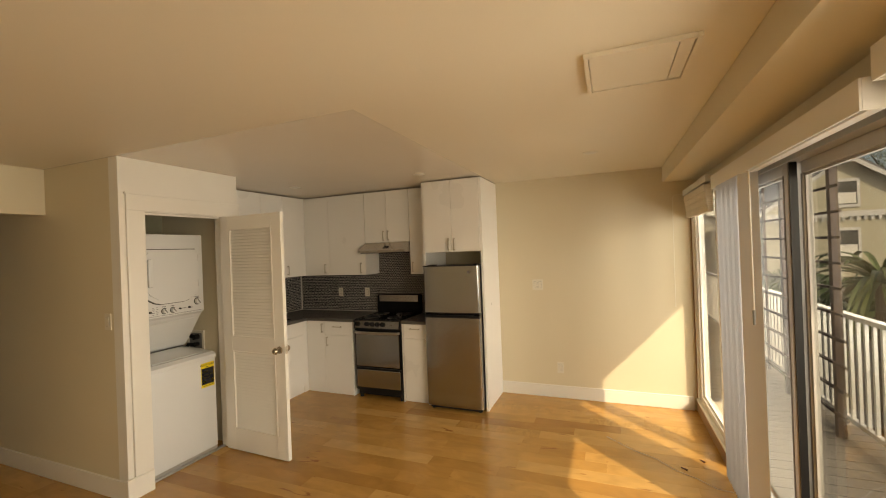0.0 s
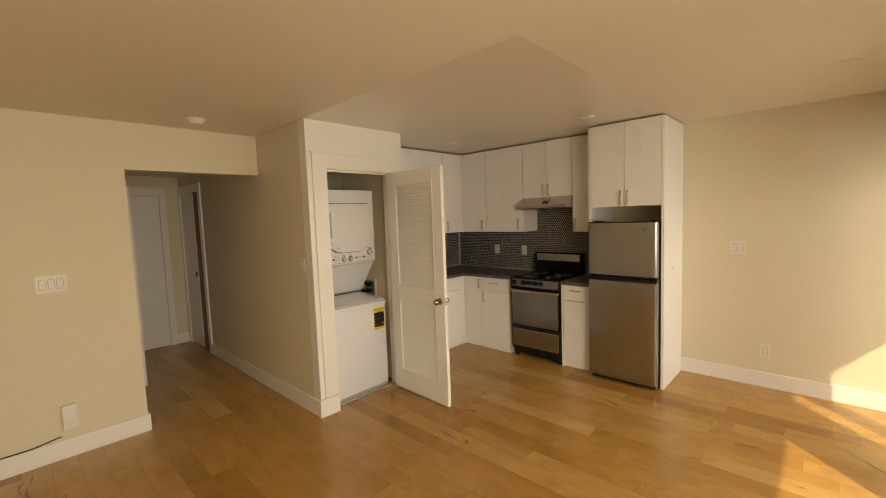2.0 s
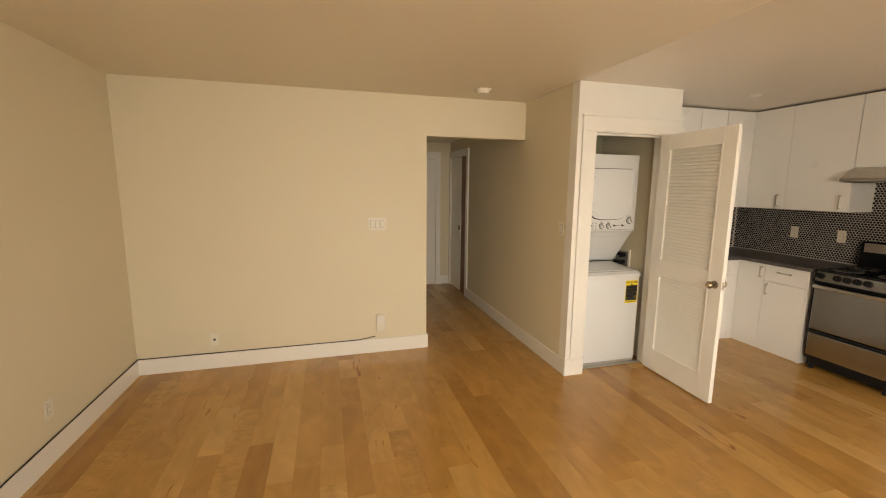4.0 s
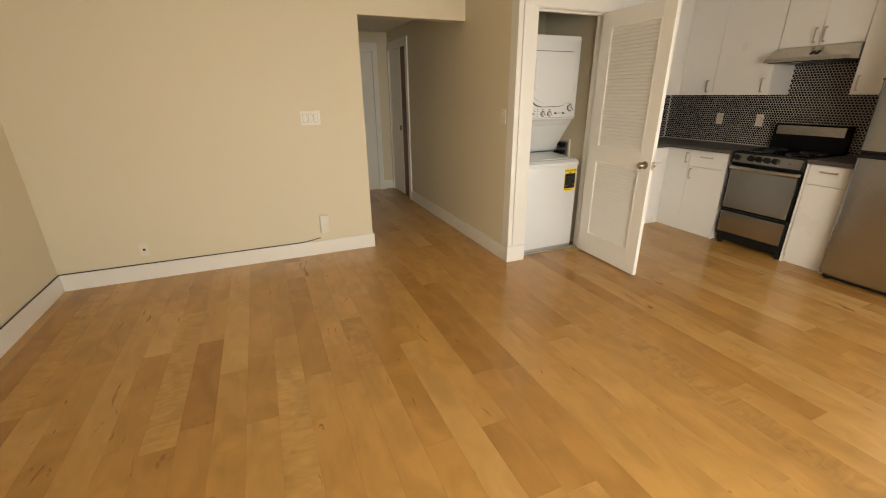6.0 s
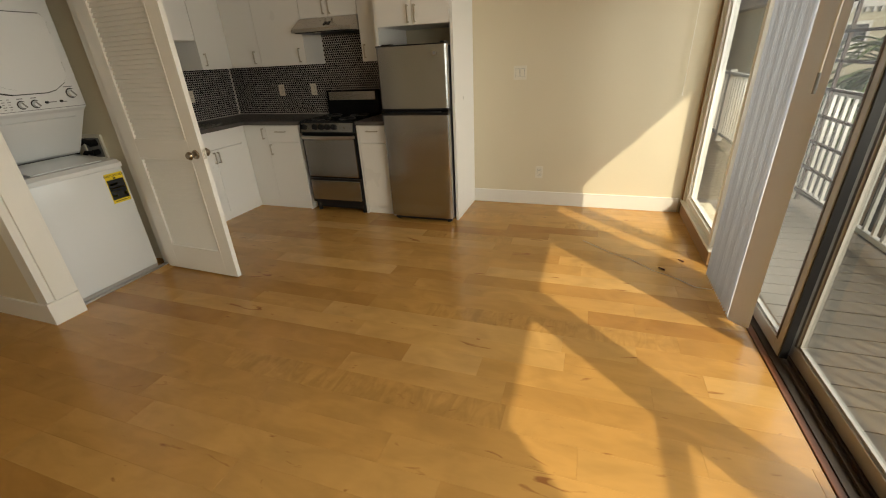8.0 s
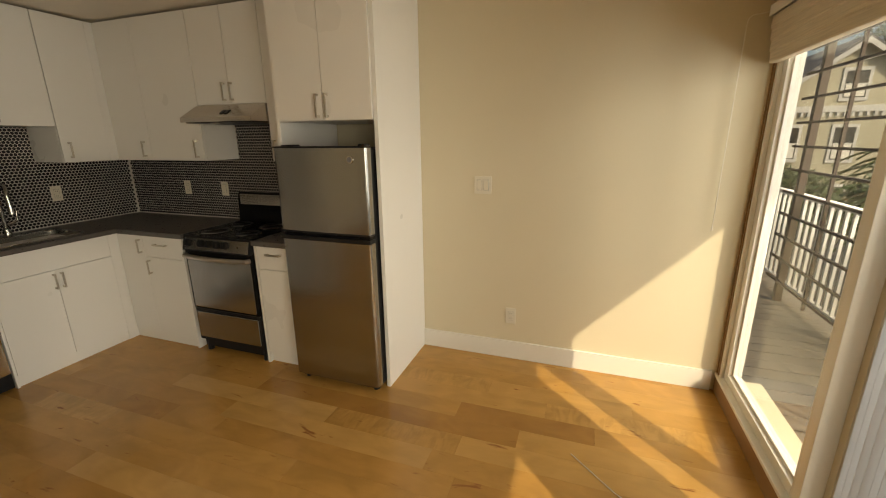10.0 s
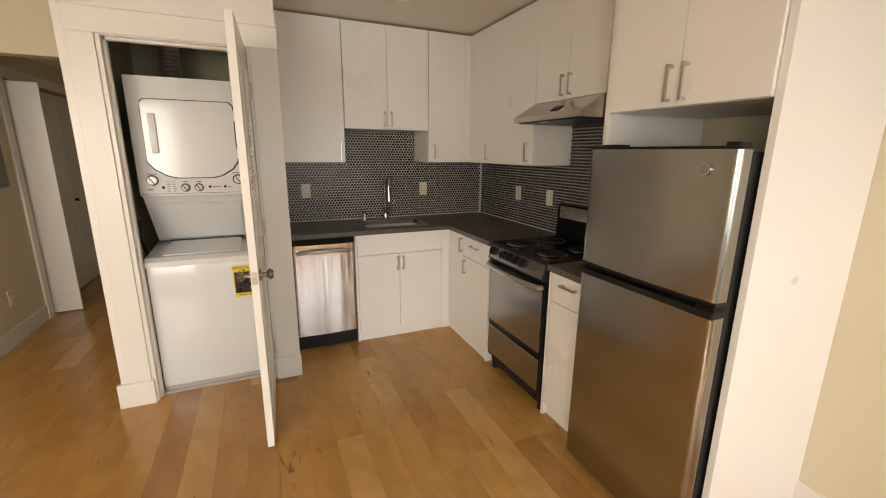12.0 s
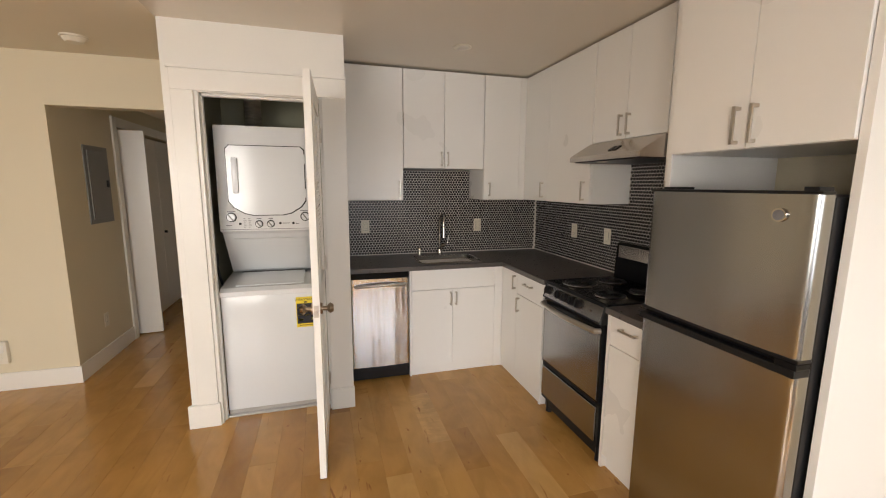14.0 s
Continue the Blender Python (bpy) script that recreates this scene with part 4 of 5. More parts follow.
def fridge():
    x0, x1, yf, yb = -1.527, -0.912, 3.800, 4.46
    t = thing("refrigerator", ((x0 + x1) / 2, 4.15, 0), "stainless steel top-freezer refrigerator with black sides", "refrigerator")
    part("cabinet_body", B(x0 + 0.004, x1 - 0.004, yf + 0.07, yb, 0.035, 1.505, bevel=0.004), BLACKP, t, "black textured cabinet")

    def door(name, z0, z1):
        # slightly bowed front with rounded vertical edges
        n = 14
        out = []
        r = 0.020
        for k in range(n + 1):
            u = k / n
            out.append((x0 + r + (x1 - x0 - 2 * r) * u, yf + 0.007 * (2 * u - 1) ** 2))
        left = [(x0 + r - r * math.sin(a), yf + 0.007 + r - r * math.cos(a)) for a in (math.pi / 2 * k / 5 for k in range(5, 0, -1))]
        right = [(x1 - r + r * math.sin(a), yf + 0.007 + r - r * math.cos(a)) for a in (math.pi / 2 * k / 5 for k in range(1, 6))]
        out = left + out + right + [(x1, yf + 0.06), (x0, yf + 0.06)]
        return part(name, prism(bmesh.new(), out, "z", z0, z1), STEEL, t, "brushed stainless steel door", smooth=True)

    fz = door("freezer_door", 1.030, 1.512)
    fr = door("fridge_door", 0.045, 0.975)
    part("freezer_trim", B(x0 - 0.001, x1 + 0.001, yf + 0.004, yf + 0.062, 1.018, 1.031, bevel=0.003), BLACKP, fz)
    part("freezer_cap", B(x0 - 0.001, x1 + 0.001, yf + 0.006, yf + 0.062, 1.512, 1.522, bevel=0.003), BLACKP, fz)
    part("grip_trim", B(x0 - 0.001, x1 + 0.001, yf - 0.004, yf + 0.062, 0.974, 1.000, bevel=0.005), BLACKP, fr, "black recessed grip strip")
    part("grip_recess", B(x0 + 0.004, x1 - 0.004, yf + 0.03, yf + 0.07, 0.998, 1.020), BLACK, fr)
    part("hinge", B(x0 + 0.05, x0 + 0.13, yf + 0.02, yf + 0.09, 1.507, 1.531, bevel=0.003), BLACKP, t, "black top hinge cover")
    part("hinge", B(x1 - 0.05, x1 - 0.01, yf + 0.01, yf + 0.07, 1.516, 1.534, bevel=0.003), BLACKP, t, "black top hinge cover")
    part("hinge", B(x1 - 0.06, x1 + 0.002, yf - 0.002, yf + 0.06, 0.999, 1.019, bevel=0.003), BLACK, t, "black middle hinge")
    part("badge", C((-1.012, yf + 0.004, 1.45), (-1.012, yf - 0.004, 1.45), 0.021, seg=28), CHROME, fz, "round metal badge", smooth=True)
    part("badge_face", C((-1.012, yf - 0.004, 1.45), (-1.012, yf - 0.0048, 1.45), 0.016, seg=24), PRINT, fz, "dark round badge centre")
    part("kick_grille", B(x0 + 0.02, x1 - 0.02, yf + 0.05, yf + 0.07, 0.008, 0.044), BLACKP, t)
    for xl in (x0 + 0.05, x1 - 0.05):
        part("foot", C((xl, yf + 0.06, 0.0), (xl, yf + 0.06, 0.04), 0.017), BLACKP, t, smooth=True)
        part("foot", C((xl, yb - 0.06, 0.0), (xl, yb - 0.06, 0.04), 0.017), BLACKP, t, smooth=True)
    return t


fridge()

# ---- dishwasher ----


def dishwasher():
    y0, y1, xf = 2.668, 3.114, FX + 0.012
    t = thing("dishwasher", (-3.45, 2.89, 0), "narrow stainless steel dishwasher under the worktop", "dishwasher")
    part("tub", B(BKX, xf - 0.04, y0, y1, 0.02, 0.872), BLACKP, t)
    part("control_strip", B(xf - 0.04, xf - 0.002, y0, y1, 0.826, 0.870, bevel=0.003), BLACK, t, "glossy black control strip")
    n = 30
    out = [(xf - 0.010 * (2 * k / n - 1) ** 2 + 0.0011 * math.sin(2 * math.pi * 2.6 * k / n), y0 + 0.004 + (y1 - y0 - 0.008) * k / n) for k in range(n + 1)] + [(xf - 0.045, y1 - 0.004), (xf - 0.045, y0 + 0.004)]
    d = part("door", prism(bmesh.new(), out, "z", 0.118, 0.824), STEEL_B, t, "brushed stainless steel door", smooth=True)
    pts = [(xf - 0.004, y0 + 0.03, 0.770)] + [(xf + 0.016 + 0.022 * math.sin(math.pi * k / 12), y0 + 0.04 + (y1 - y0 - 0.08) * k / 12, 0.770 + 0.010 * math.sin(math.pi * k / 12)) for k in range(13)] + [(xf - 0.004, y1 - 0.03, 0.770)]
    part("handle", tube(bmesh.new(), pts, 0.011, 12), NICKEL, d, "bowed metal bar handle", smooth=True)
    part("kick_plate", B(xf - 0.05, xf - 0.02, y0, y1, 0.012, 0.112, bevel=0.002), BLACKP, t, "black kick plate")
    part("foot", C((xf - 0.06, y0 + 0.1, 0), (xf - 0.06, y0 + 0.1, 0.03), 0.012), CHROME, t)
    part("foot", C((xf - 0.06, y1 - 0.1, 0), (xf - 0.06, y1 - 0.1, 0.03), 0.012), CHROME, t)
    return t


dishwasher()

# ---- laundry closet ----


def laundry_tower():
    y0, y1 = 1.838, 2.432
    t = thing("washer_dryer", (-3.25, 2.135, 0), "white stacked washer and dryer tower in the closet", "washer dryer")
    xf, xb = -2.955, -3.60
    part("washer_body", B(xb, xf, y0, y1, 0.035, 0.815, bevel=0.008), ENAMEL, t, smooth=True)
    part("base_plinth", B(xb + 0.02, xf - 0.004, y0 + 0.004, y1 - 0.004, 0.0, 0.034), ALU, t, "grey base strip")
    top = [(xf + 0.006, 0.816), (xf + 0.006, 0.846), (xf - 0.03, 0.866), (xb, 0.905), (xb, 0.816)]
    tp = part("washer_top", prism(bmesh.new(), top, "y", y0 - 0.003, y1 + 0.003), ENAMEL, t, "sloping white top")
    lid = [(xf - 0.05, 0.870), (xf - 0.046, 0.878), (-3.29, 0.906), (-3.29, 0.896)]
    part("lid", prism(bmesh.new(), lid, "y", y0 + 0.085, y1 - 0.085), ENAMEL, tp, "white washer lid")
    part("lid_gap", B(-3.31, -3.293, y0 + 0.08, y1 - 0.08, 0.890, 0.908), DARK, tp)
    # dryer above, its underside running back to the washer
    dy0, dy1, df = 1.840, 2.438, -3.075
    sl = [(df, 1.225), (-3.10, 1.205), (-3.315, 0.920), (-3.335, 0.905), (xb, 0.905), (xb, 1.225)]
    part("lower_shroud", prism(bmesh.new(), sl, "y", dy0 + 0.012, dy1 - 0.012), ENAMEL, t, "white panel slanting back under the dryer")
    inset = [(-3.115, 1.170), (-3.300, 0.925), (-3.304, 0.928), (-3.119, 1.173)]
    part("shroud_panel", prism(bmesh.new(), [(u + 0.006, v) for u, v in inset], "y", dy0 + 0.07, dy1 - 0.07), ENAMEL, t)
    part("dryer_body", B(xb, df, dy0, dy1, 1.222, 1.905, bevel=0.012), ENAMEL, t, smooth=True)
    part("panel_line", B(df - 0.002, df + 0.0015, dy0 + 0.008, dy1 - 0.008, 1.236, 1.239), PRINT, t)

    def octagon(inset, x0, x1):
        a, b, z0, z1 = 1.902 + inset, 2.385 - inset, 1.327 + inset, 1.782 - inset
        c, e = 0.095, 0.022
        return prism(bmesh.new(), [(a, z1 - e), (a + e, z1), (b - e, z1), (b, z1 - e), (b, z0 + c), (b - 0.03, z0 + c * 0.55), (b - c, z0 + 0.012), (b - c - 0.05, z0), (a + c + 0.05, z0), (a + c, z0 + 0.012), (a + 0.03, z0 + c * 0.55), (a, z0 + c)], "x", x0, x1)

    part("door_gap", octagon(0.0, df - 0.001, df + 0.0025), INK, t)
    dd = part("dryer_door", octagon(0.006, df, df + 0.018), ENAMEL, t, "white dryer door with cut corners")
    bm = octagon(0.03, df + 0.018, df + 0.024)
    part("door_face", bm, ENAMEL, dd)
    part("handle", B(df + 0.02, df + 0.046, 1.940, 1.976, 1.475, 1.700, bevel=0.009), ENAMEL, dd, "white moulded handle", smooth=True)
    for z in (1.475, 1.70):
        part("hinge", B(df + 0.006, df + 0.021, 2.376, 2.386, z - 0.03, z + 0.03, bevel=0.002), ENAMEL, dd)
    # controls
    def knob(y, z, r):
        k = part("knob", C((df, y, z), (df + 0.026, y, z), r, r * 0.9, seg=24), ENAMEL, t, "white control knob with a dark ring", smooth=True)
        part("ring", C((df, y, z), (df + 0.004, y, z), r + 0.005, seg=24), INK, k, smooth=True)
        part("pointer", B(df + 0.026, df + 0.031, y - 0.004, y + 0.004, z - r * 0.85, z + r * 0.85, bevel=0.001, m=Matrix.Translation((0, y, z)) @ Matrix.Rotation(radians(35), 4, "X") @ Matrix.Translation((0, -y, -z))), GREYPANEL, k)
    knob(1.915, 1.318, 0.026)
    knob(2.372, 1.318, 0.026)
    knob(2.080, 1.272, 0.020)
    knob(2.152, 1.272, 0.020)
    for y in (1.966, 2.212, 2.295):
        part("button", C((df, y, 1.275), (df + 0.012, y, 1.275), 0.008), BLACKP, t, "small black button", smooth=True)
    for y in (1.985, 2.015):
        for k in range(5):
            part("print_bar", B(df, df + 0.0008, y, y + (0.018 if k % 2 else 0.012), 1.250 + 0.014 * k, 1.254 + 0.014 * k), PRINT, t)
    for y, z, l in ((1.89, 1.352, 0.05), (1.88, 1.262, 0.035), (2.065, 1.305, 0.03), (2.137, 1.305, 0.03), (2.225, 1.272, 0.045), (2.34, 1.355, 0.05), (2.31, 1.268, 0.02)):
        part("print_bar", B(df, df + 0.0008, y, y + l, z, z + 0.005), PRINT, t)
    # energy label
    lb = part("energy_label", B(xf, xf + 0.0012, 2.292, 2.418, 0.575, 0.785), YELLOW, t, "yellow and black energy label")

    def mark(a, b, c, d, mat=INK):
        part("print_bar", B(xf + 0.0012, xf + 0.0018, a, b, c, d), mat, lb)
    mark(2.297, 2.413, 0.600, 0.740)
    mark(2.305, 2.36, 0.702, 0.716, YELLOW)
    mark(2.305, 2.405, 0.676, 0.684, YELLOW)
    mark(2.305, 2.375, 0.655, 0.661, YELLOW)
    mark(2.345, 2.362, 0.744, 0.754)
    mark(2.31, 2.40, 0.586, 0.590)
    mark(2.385, 2.405, 0.620, 0.640, YELLOW)
    mark(2.305, 2.335, 0.620, 0.632, YELLOW)
    tx = bpy.data.curves.new("lettering", "FONT")
    tx.body, tx.size, tx.align_x = "ENERGYGUIDE", 0.0205, "CENTER"
    tx.extrude = 0.0004
    tx.materials.append(INK)
    o = new("lettering", tx)
    o.matrix_basis = Matrix(((0, 0, 1, xf + 0.0018), (1, 0, 0, 2.355), (0, 1, 0, 0.761), (0, 0, 0, 1)))
    me = bpy.data.meshes.new_from_object(o.evaluated_get(bpy.context.evaluated_depsgraph_get()))
    m = o.matrix_basis.copy()
    bpy.data.objects.remove(o)
    me.transform(m)
    o = new("lettering", me)
    o.parent = lb
    return t


laundry_tower()

t = thing("dryer_duct", (-3.50, 2.02, 1.905), "shiny ribbed foil duct rising from the dryer", "duct")
bm = bmesh.new()
rings = []
for k in range(46):
    z = 1.90 + k * 0.0115
    r = 0.052 + (0.006 if k % 2 else 0)
    rings.append([bm.verts.new((-3.46 + r * math.cos(a), 2.03 + r * math.sin(a), z)) for a in (2 * math.pi * i / 20 for i in range(20))])
for a, b in zip(rings, rings[1:]):
    for i in range(20):
        bm.faces.new((a[i], a[(i + 1) % 20], b[(i + 1) % 20], b[i]))
part("hose", bm, DUCT, t, smooth=True)

t = thing("water_valve_box", (-3.34, 2.55, 0.83), "white framed valve box with black hoses on the closet wall", "valve box")
f = B(-3.46, -3.435, 2.538, 2.553, 0.825, 1.015, bevel=0.002)
box(f, -3.255, -3.23, 2.538, 2.553, 0.825, 1.015, bevel=0.002)
box(f, -3.435, -3.255, 2.538, 2.553, 0.99, 1.015, bevel=0.002)
box(f, -3.435, -3.255, 2.538, 2.553, 0.825, 0.845, bevel=0.002)
part("box_frame", f, PLASTIC, t)
part("box_back", B(-3.435, -3.255, 2.549, 2.553, 0.845, 0.99), GREYPANEL, t, "grey back of the box")
part("valve", C((-3.32, 2.549, 0.955), (-3.32, 2.505, 0.955), 0.026), BLACKP, t, smooth=True)
part("valve", C((-3.32, 2.549, 0.885), (-3.32, 2.510, 0.885), 0.022), BLACKP, t, smooth=True)
part("hose", tube(bmesh.new(), [(-3.32, 2.515, 0.955), (-3.37, 2.500, 0.975), (-3.43, 2.490, 0.945), (-3.46, 2.475, 0.88), (-3.50, 2.47, 0.70)], 0.020), BLACKP, t, "black rubber hose", smooth=True)
part("hose", tube(bmesh.new(), [(-3.32, 2.515, 0.885), (-3.37, 2.490, 0.890), (-3.41, 2.475, 0.84), (-3.43, 2.465, 0.70)], 0.016), BLACKP, t, "black rubber hose", smooth=True)
t = thing("dryer_plug", (-3.14, 1.76, 1.02), "black dryer plug and cord on the closet wall", "plug")
part("plug", B(-3.18, -3.11, 1.752, 1.80, 0.98, 1.07, bevel=0.008), BLACKP, t)
part("cord", tube(bmesh.new(), [(-3.145, 1.79, 0.985), (-3.15, 1.805, 0.9), (-3.2, 1.815, 0.80), (-3.3, 1.82, 0.6)], 0.009), BLACKP, t, smooth=True)
structure("closet_threshold", B(CX - 0.09, CX - 0.055, OY0, OY1, 0.0, 0.012, bevel=0.003), ALU, "grey metal strip at the closet opening")


def louvre_door():
    wide, th = 0.715, 0.034
    t = thing("louvre_door", pose(CX + 0.008, 2.487, 0.012, 0, 0, -2.2), "open white closet door with two louvred panels", "door")
    hgt = 2.036
    st, y0, y1 = 0.105, -th, 0.0

    def p(name, a, mat=TRIM, parent=t, label=""):
        return part(name, B(*a, bevel=0.002), mat, parent, label, local=True)

    p("stile", (0, st, y0, y1, 0, hgt))
    p("stile", (wide - st, wide, y0, y1, 0, hgt))
    rails = ((0, 0.185), (0.865, 0.985), (hgt - 0.11, hgt))
    for z0, z1 in rails:
        p("rail", (st, wide - st, y0, y1, z0, z1))
    for z0, z1 in ((0.185, 0.865), (0.985, hgt - 0.11)):
        f = bmesh.new()
        for a in ((st, st + 0.014, z0, z1), (wide - st - 0.014, wide - st, z0, z1), (st + 0.014, wide - st - 0.014, z0, z0 + 0.012), (st + 0.014, wide - st - 0.014, z1 - 0.012, z1)):
            box(f, a[0], a[1], y0 - 0.003, y1 + 0.003, a[2], a[3], bevel=0.002)
        part("moulding", f, TRIM, t, local=True)
        n = int((z1 - z0 - 0.03) / 0.0265)
        sl = bpy.data.meshes.new("slat")
        bm = B(st + 0.010, wide - st - 0.010, -0.0185, 0.0185, -0.003, 0.003, m=Matrix.Rotation(radians(60), 4, "X"))
        bmesh.ops.recalc_face_normals(bm, faces=bm.faces)
        bm.to_mesh(sl)
        bm.free()
        sl.materials.append(TRIM)
        for k in range(n):
            s = new("slat", sl)
            s.parent = t
            s.location = (0, (y0 + y1) / 2, z0 + 0.025 + (z1 - z0 - 0.05) * k / (n - 1))
    for side, out in ((y0, -1), (y1, 1)):
        k = part("knob_rose", C((wide - 0.055, side, 0.905), (wide - 0.055, side + out * 0.010, 0.905), 0.030, 0.027), BRONZE, t, "aged metal rose", smooth=True, local=True)
        bm = C((wide - 0.055, side + out * 0.008, 0.905), (wide - 0.055, side + out * 0.04, 0.905), 0.011)
        cyl(bm, (wide - 0.055, side + out * 0.034, 0.905), (wide - 0.055, side + out * 0.048, 0.905), 0.016, 0.028)
        cyl(bm, (wide - 0.055, side + out * 0.048, 0.905), (wide - 0.055, side + out * 0.064, 0.905), 0.028, 0.018)
        part("knob", bm, BRONZE, k, "round aged metal knob", smooth=True, local=True)
    part("latch_plate", B(wide - 0.0005, wide + 0.0015, -0.029, -0.005, 0.875, 0.935), NICKEL, t, "metal latch plate", local=True)
    part("latch_bolt", B(wide, wide + 0.011, -0.022, -0.012, 0.896, 0.914, bevel=0.002), NICKEL, t, local=True)
    for z in (0.22, 1.02, 1.82):
        part("hinge", C((0.004, 0.006, z - 0.045), (0.004, 0.006, z + 0.045), 0.0065), NICKEL, t, "metal butt hinge", smooth=True, local=True)
        part("hinge_leaf", B(0.0, 0.035, 0.0, 0.0018, z - 0.045, z + 0.045), NICKEL, t, local=True)
    return t


louvre_door()
structure("closet_strike", B(CX - 0.035, CX - 0.012, OY0 - 0.0005, OY0 + 0.002, 0.88, 0.955), NICKEL, "small metal strike plate")

# ---- walls and ceiling fittings ----
t = thing("breaker_panel", (-4.38, HY0, 1.2), "grey metal electrical panel flush on the passage wall", "breaker panel")
part("frame", B(-4.575, -4.185, HY0, HY0 + 0.010, 1.195, 1.845, bevel=0.003), GREYPANEL, t)
part("door", B(-4.535, -4.225, HY0 + 0.010, HY0 + 0.018, 1.235, 1.805, bevel=0.003), GREYPANEL, t)
part("latch", B(-4.525, -4.490, HY0 + 0.018, HY0 + 0.026, 1.50, 1.56, bevel=0.003), BLACKP, t)

t = thing("gas_detector", (XW, 0.18, 0.2), "white plug-in detector low on the wall", "detector")
part("housing", B(XW, XW + 0.036, 0.138, 0.222, 0.215, 0.385, bevel=0.008), PLASTIC, t, smooth=True)
part("grille", B(XW + 0.036, XW + 0.038, 0.155, 0.205, 0.30, 0.36, bevel=0.001), PALE, t)
part("button", C((XW + 0.036, 0.18, 0.26), (XW + 0.040, 0.18, 0.26), 0.012), PLASTIC, t, smooth=True)

t = thing("cable", (XW + 0.01, 0, BB), "thin black cable lying along the baseboard top", "cable")
part("wire", tube(bmesh.new(), [(XW + 0.016, 0.125, 0.168), (XW + 0.013, 0.06, 0.155), (XW + 0.010, -0.03, BB + 0.006)] + [(XW + 0.008, -0.13 - 0.1742 * k, BB + 0.004) for k in range(11)], 0.0045, 6), CABLE, t, smooth=True)
part("wire", tube(bmesh.new(), [(XW + 0.008 + 0.45 * k, YS + 0.008, BB + 0.004) for k in range(11)], 0.0045, 6), CABLE, t, smooth=True)


def ceiling_light(x, y, r=0.062):
    t = thing("recessed_light", (x, y, H), "small round recessed ceiling light, switched off", "ceiling light", "recessed ceiling lights")
    bm = bmesh.new()
    z = H
    cyl(bm, (x, y, z), (x, y, z - 0.006), r, r - 0.004, 32)
    part("trim_ring", bm, PLASTIC, t, smooth=True)
    part("lens", C((x, y, z - 0.006), (x, y, z - 0.009), r * 0.66, r * 0.6, seg=28), PALE, t, "pale unlit lens", smooth=True)
    return t


ceiling_light(-2.86, 3.42)
ceiling_light(-1.37, 3.47)
ceiling_light(0.214, 3.405)
t = thing("smoke_detector", (-3.385, 1.035, H), "round white smoke detector on the ceiling", "smoke detector")
part("base", C((-3.385, 1.035, H), (-3.385, 1.035, H - 0.012), 0.072, seg=32), PLASTIC, t, smooth=True)
part("cover", C((-3.385, 1.035, H - 0.012), (-3.385, 1.035, H - 0.038), 0.062, 0.045, seg=32), PLASTIC, t, smooth=True)
t = thing("ceiling_hatch", (0.465, 1.755, H), "square cream access hatch in the ceiling", "access hatch")
w = bmesh.new()
for a in ((0.262, 0.280, 1.545, 1.965), (0.656, 0.674, 1.545, 1.965), (0.280, 0.656, 1.545, 1.563), (0.280, 0.656, 1.947, 1.965)):
    box(w, *a, H - 0.020, H - 0.0005, bevel=0.002)
part("frame", w, CEIL, t)
part("panel", B(0.283, 0.600, 1.566, 1.944, H - 0.016, H - 0.001, bevel=0.002), CEIL, t)
part("side_strip", B(0.604, 0.653, 1.566, 1.944, H - 0.014, H - 0.001, bevel=0.002), CEIL, t)

# ---- window coverings ----


def vertical_blind():
    t = thing("vertical_blind", (1.04, 2.95, 0.03), "white vertical blind drawn aside into a stack", "blind")
    part("headrail", B(1.075, 1.117, 1.47, 3.36, 2.062, 2.10, bevel=0.003), VINYL, t)
    for k in range(17):
        y = 2.690 + 0.0315 * k
        a = radians(4 + 4 * math.sin(k * 1.7))
        bm = bmesh.new()
        n = 6
        front_v, back_v = [], []
        for i in range(n + 1):
            u = -0.0445 + 0.089 * i / n
            bow = 0.005 * (1 - (2 * i / n - 1) ** 2)
            for lst, o in ((front_v, 0.0), (back_v, 0.0011)):
                px, py = u, bow + o
                lst.append((1.074 + px * math.cos(a) - py * math.sin(a), y + px * math.sin(a) + py * math.cos(a)))
        prism(bm, front_v + back_v[::-1], "z", 0.035, 2.058)
        part("vane", bm, VANE, t, smooth=True)
    # last vane, turned flat to the room
    bm = bmesh.new()
    prism(bm, [(1.028, 2.668), (1.066, 2.628), (1.110, 2.598), (1.1107, 2.599), (1.0668, 2.629), (1.0290, 2.6687)], "z", 0.035, 2.058)
    part("vane", bm, VANE, t, smooth=True)
    part("wand", C((1.055, 2.555, 2.06), (1.055, 2.555, 1.29), 0.005, seg=8), PLASTIC, t, "thin plastic wand", smooth=True)
    part("wand_tip", C((1.055, 2.555, 1.29), (1.055, 2.555, 1.21), 0.007, seg=8), GREYPANEL, t, smooth=True)
    return t


vertical_blind()


def valance(y0, y1, z0, z1, x, label):
    t = thing("valance", (x, (y0 + y1) / 2, z0), label, "valance", "window valances")
    part("face", B(x, x + 0.008, y0, y1, z0, z1, bevel=0.002), VINYL, t)
    part("return", B(x + 0.008, XE, y0, y0 + 0.008, z0, z1, bevel=0.001), VINYL, t)
    part("return", B(x + 0.008, XE, y1 - 0.008, y1, z0, z1, bevel=0.001), VINYL, t)
    part("top", B(x + 0.008, XE, y0 + 0.008, y1 - 0.008, z1 - 0.006, z1), VINYL, t)
    return t


valance(1.45, 3.42, 2.060, 2.160, 1.047, "long white valance over the sliding door")
valance(-1.7, 1.385, 2.125, 2.225, 1.047, "long white valance over the south windows")
valance(3.46, 4.50, 2.130, 2.180, 1.02, "short white valance over the tall window")

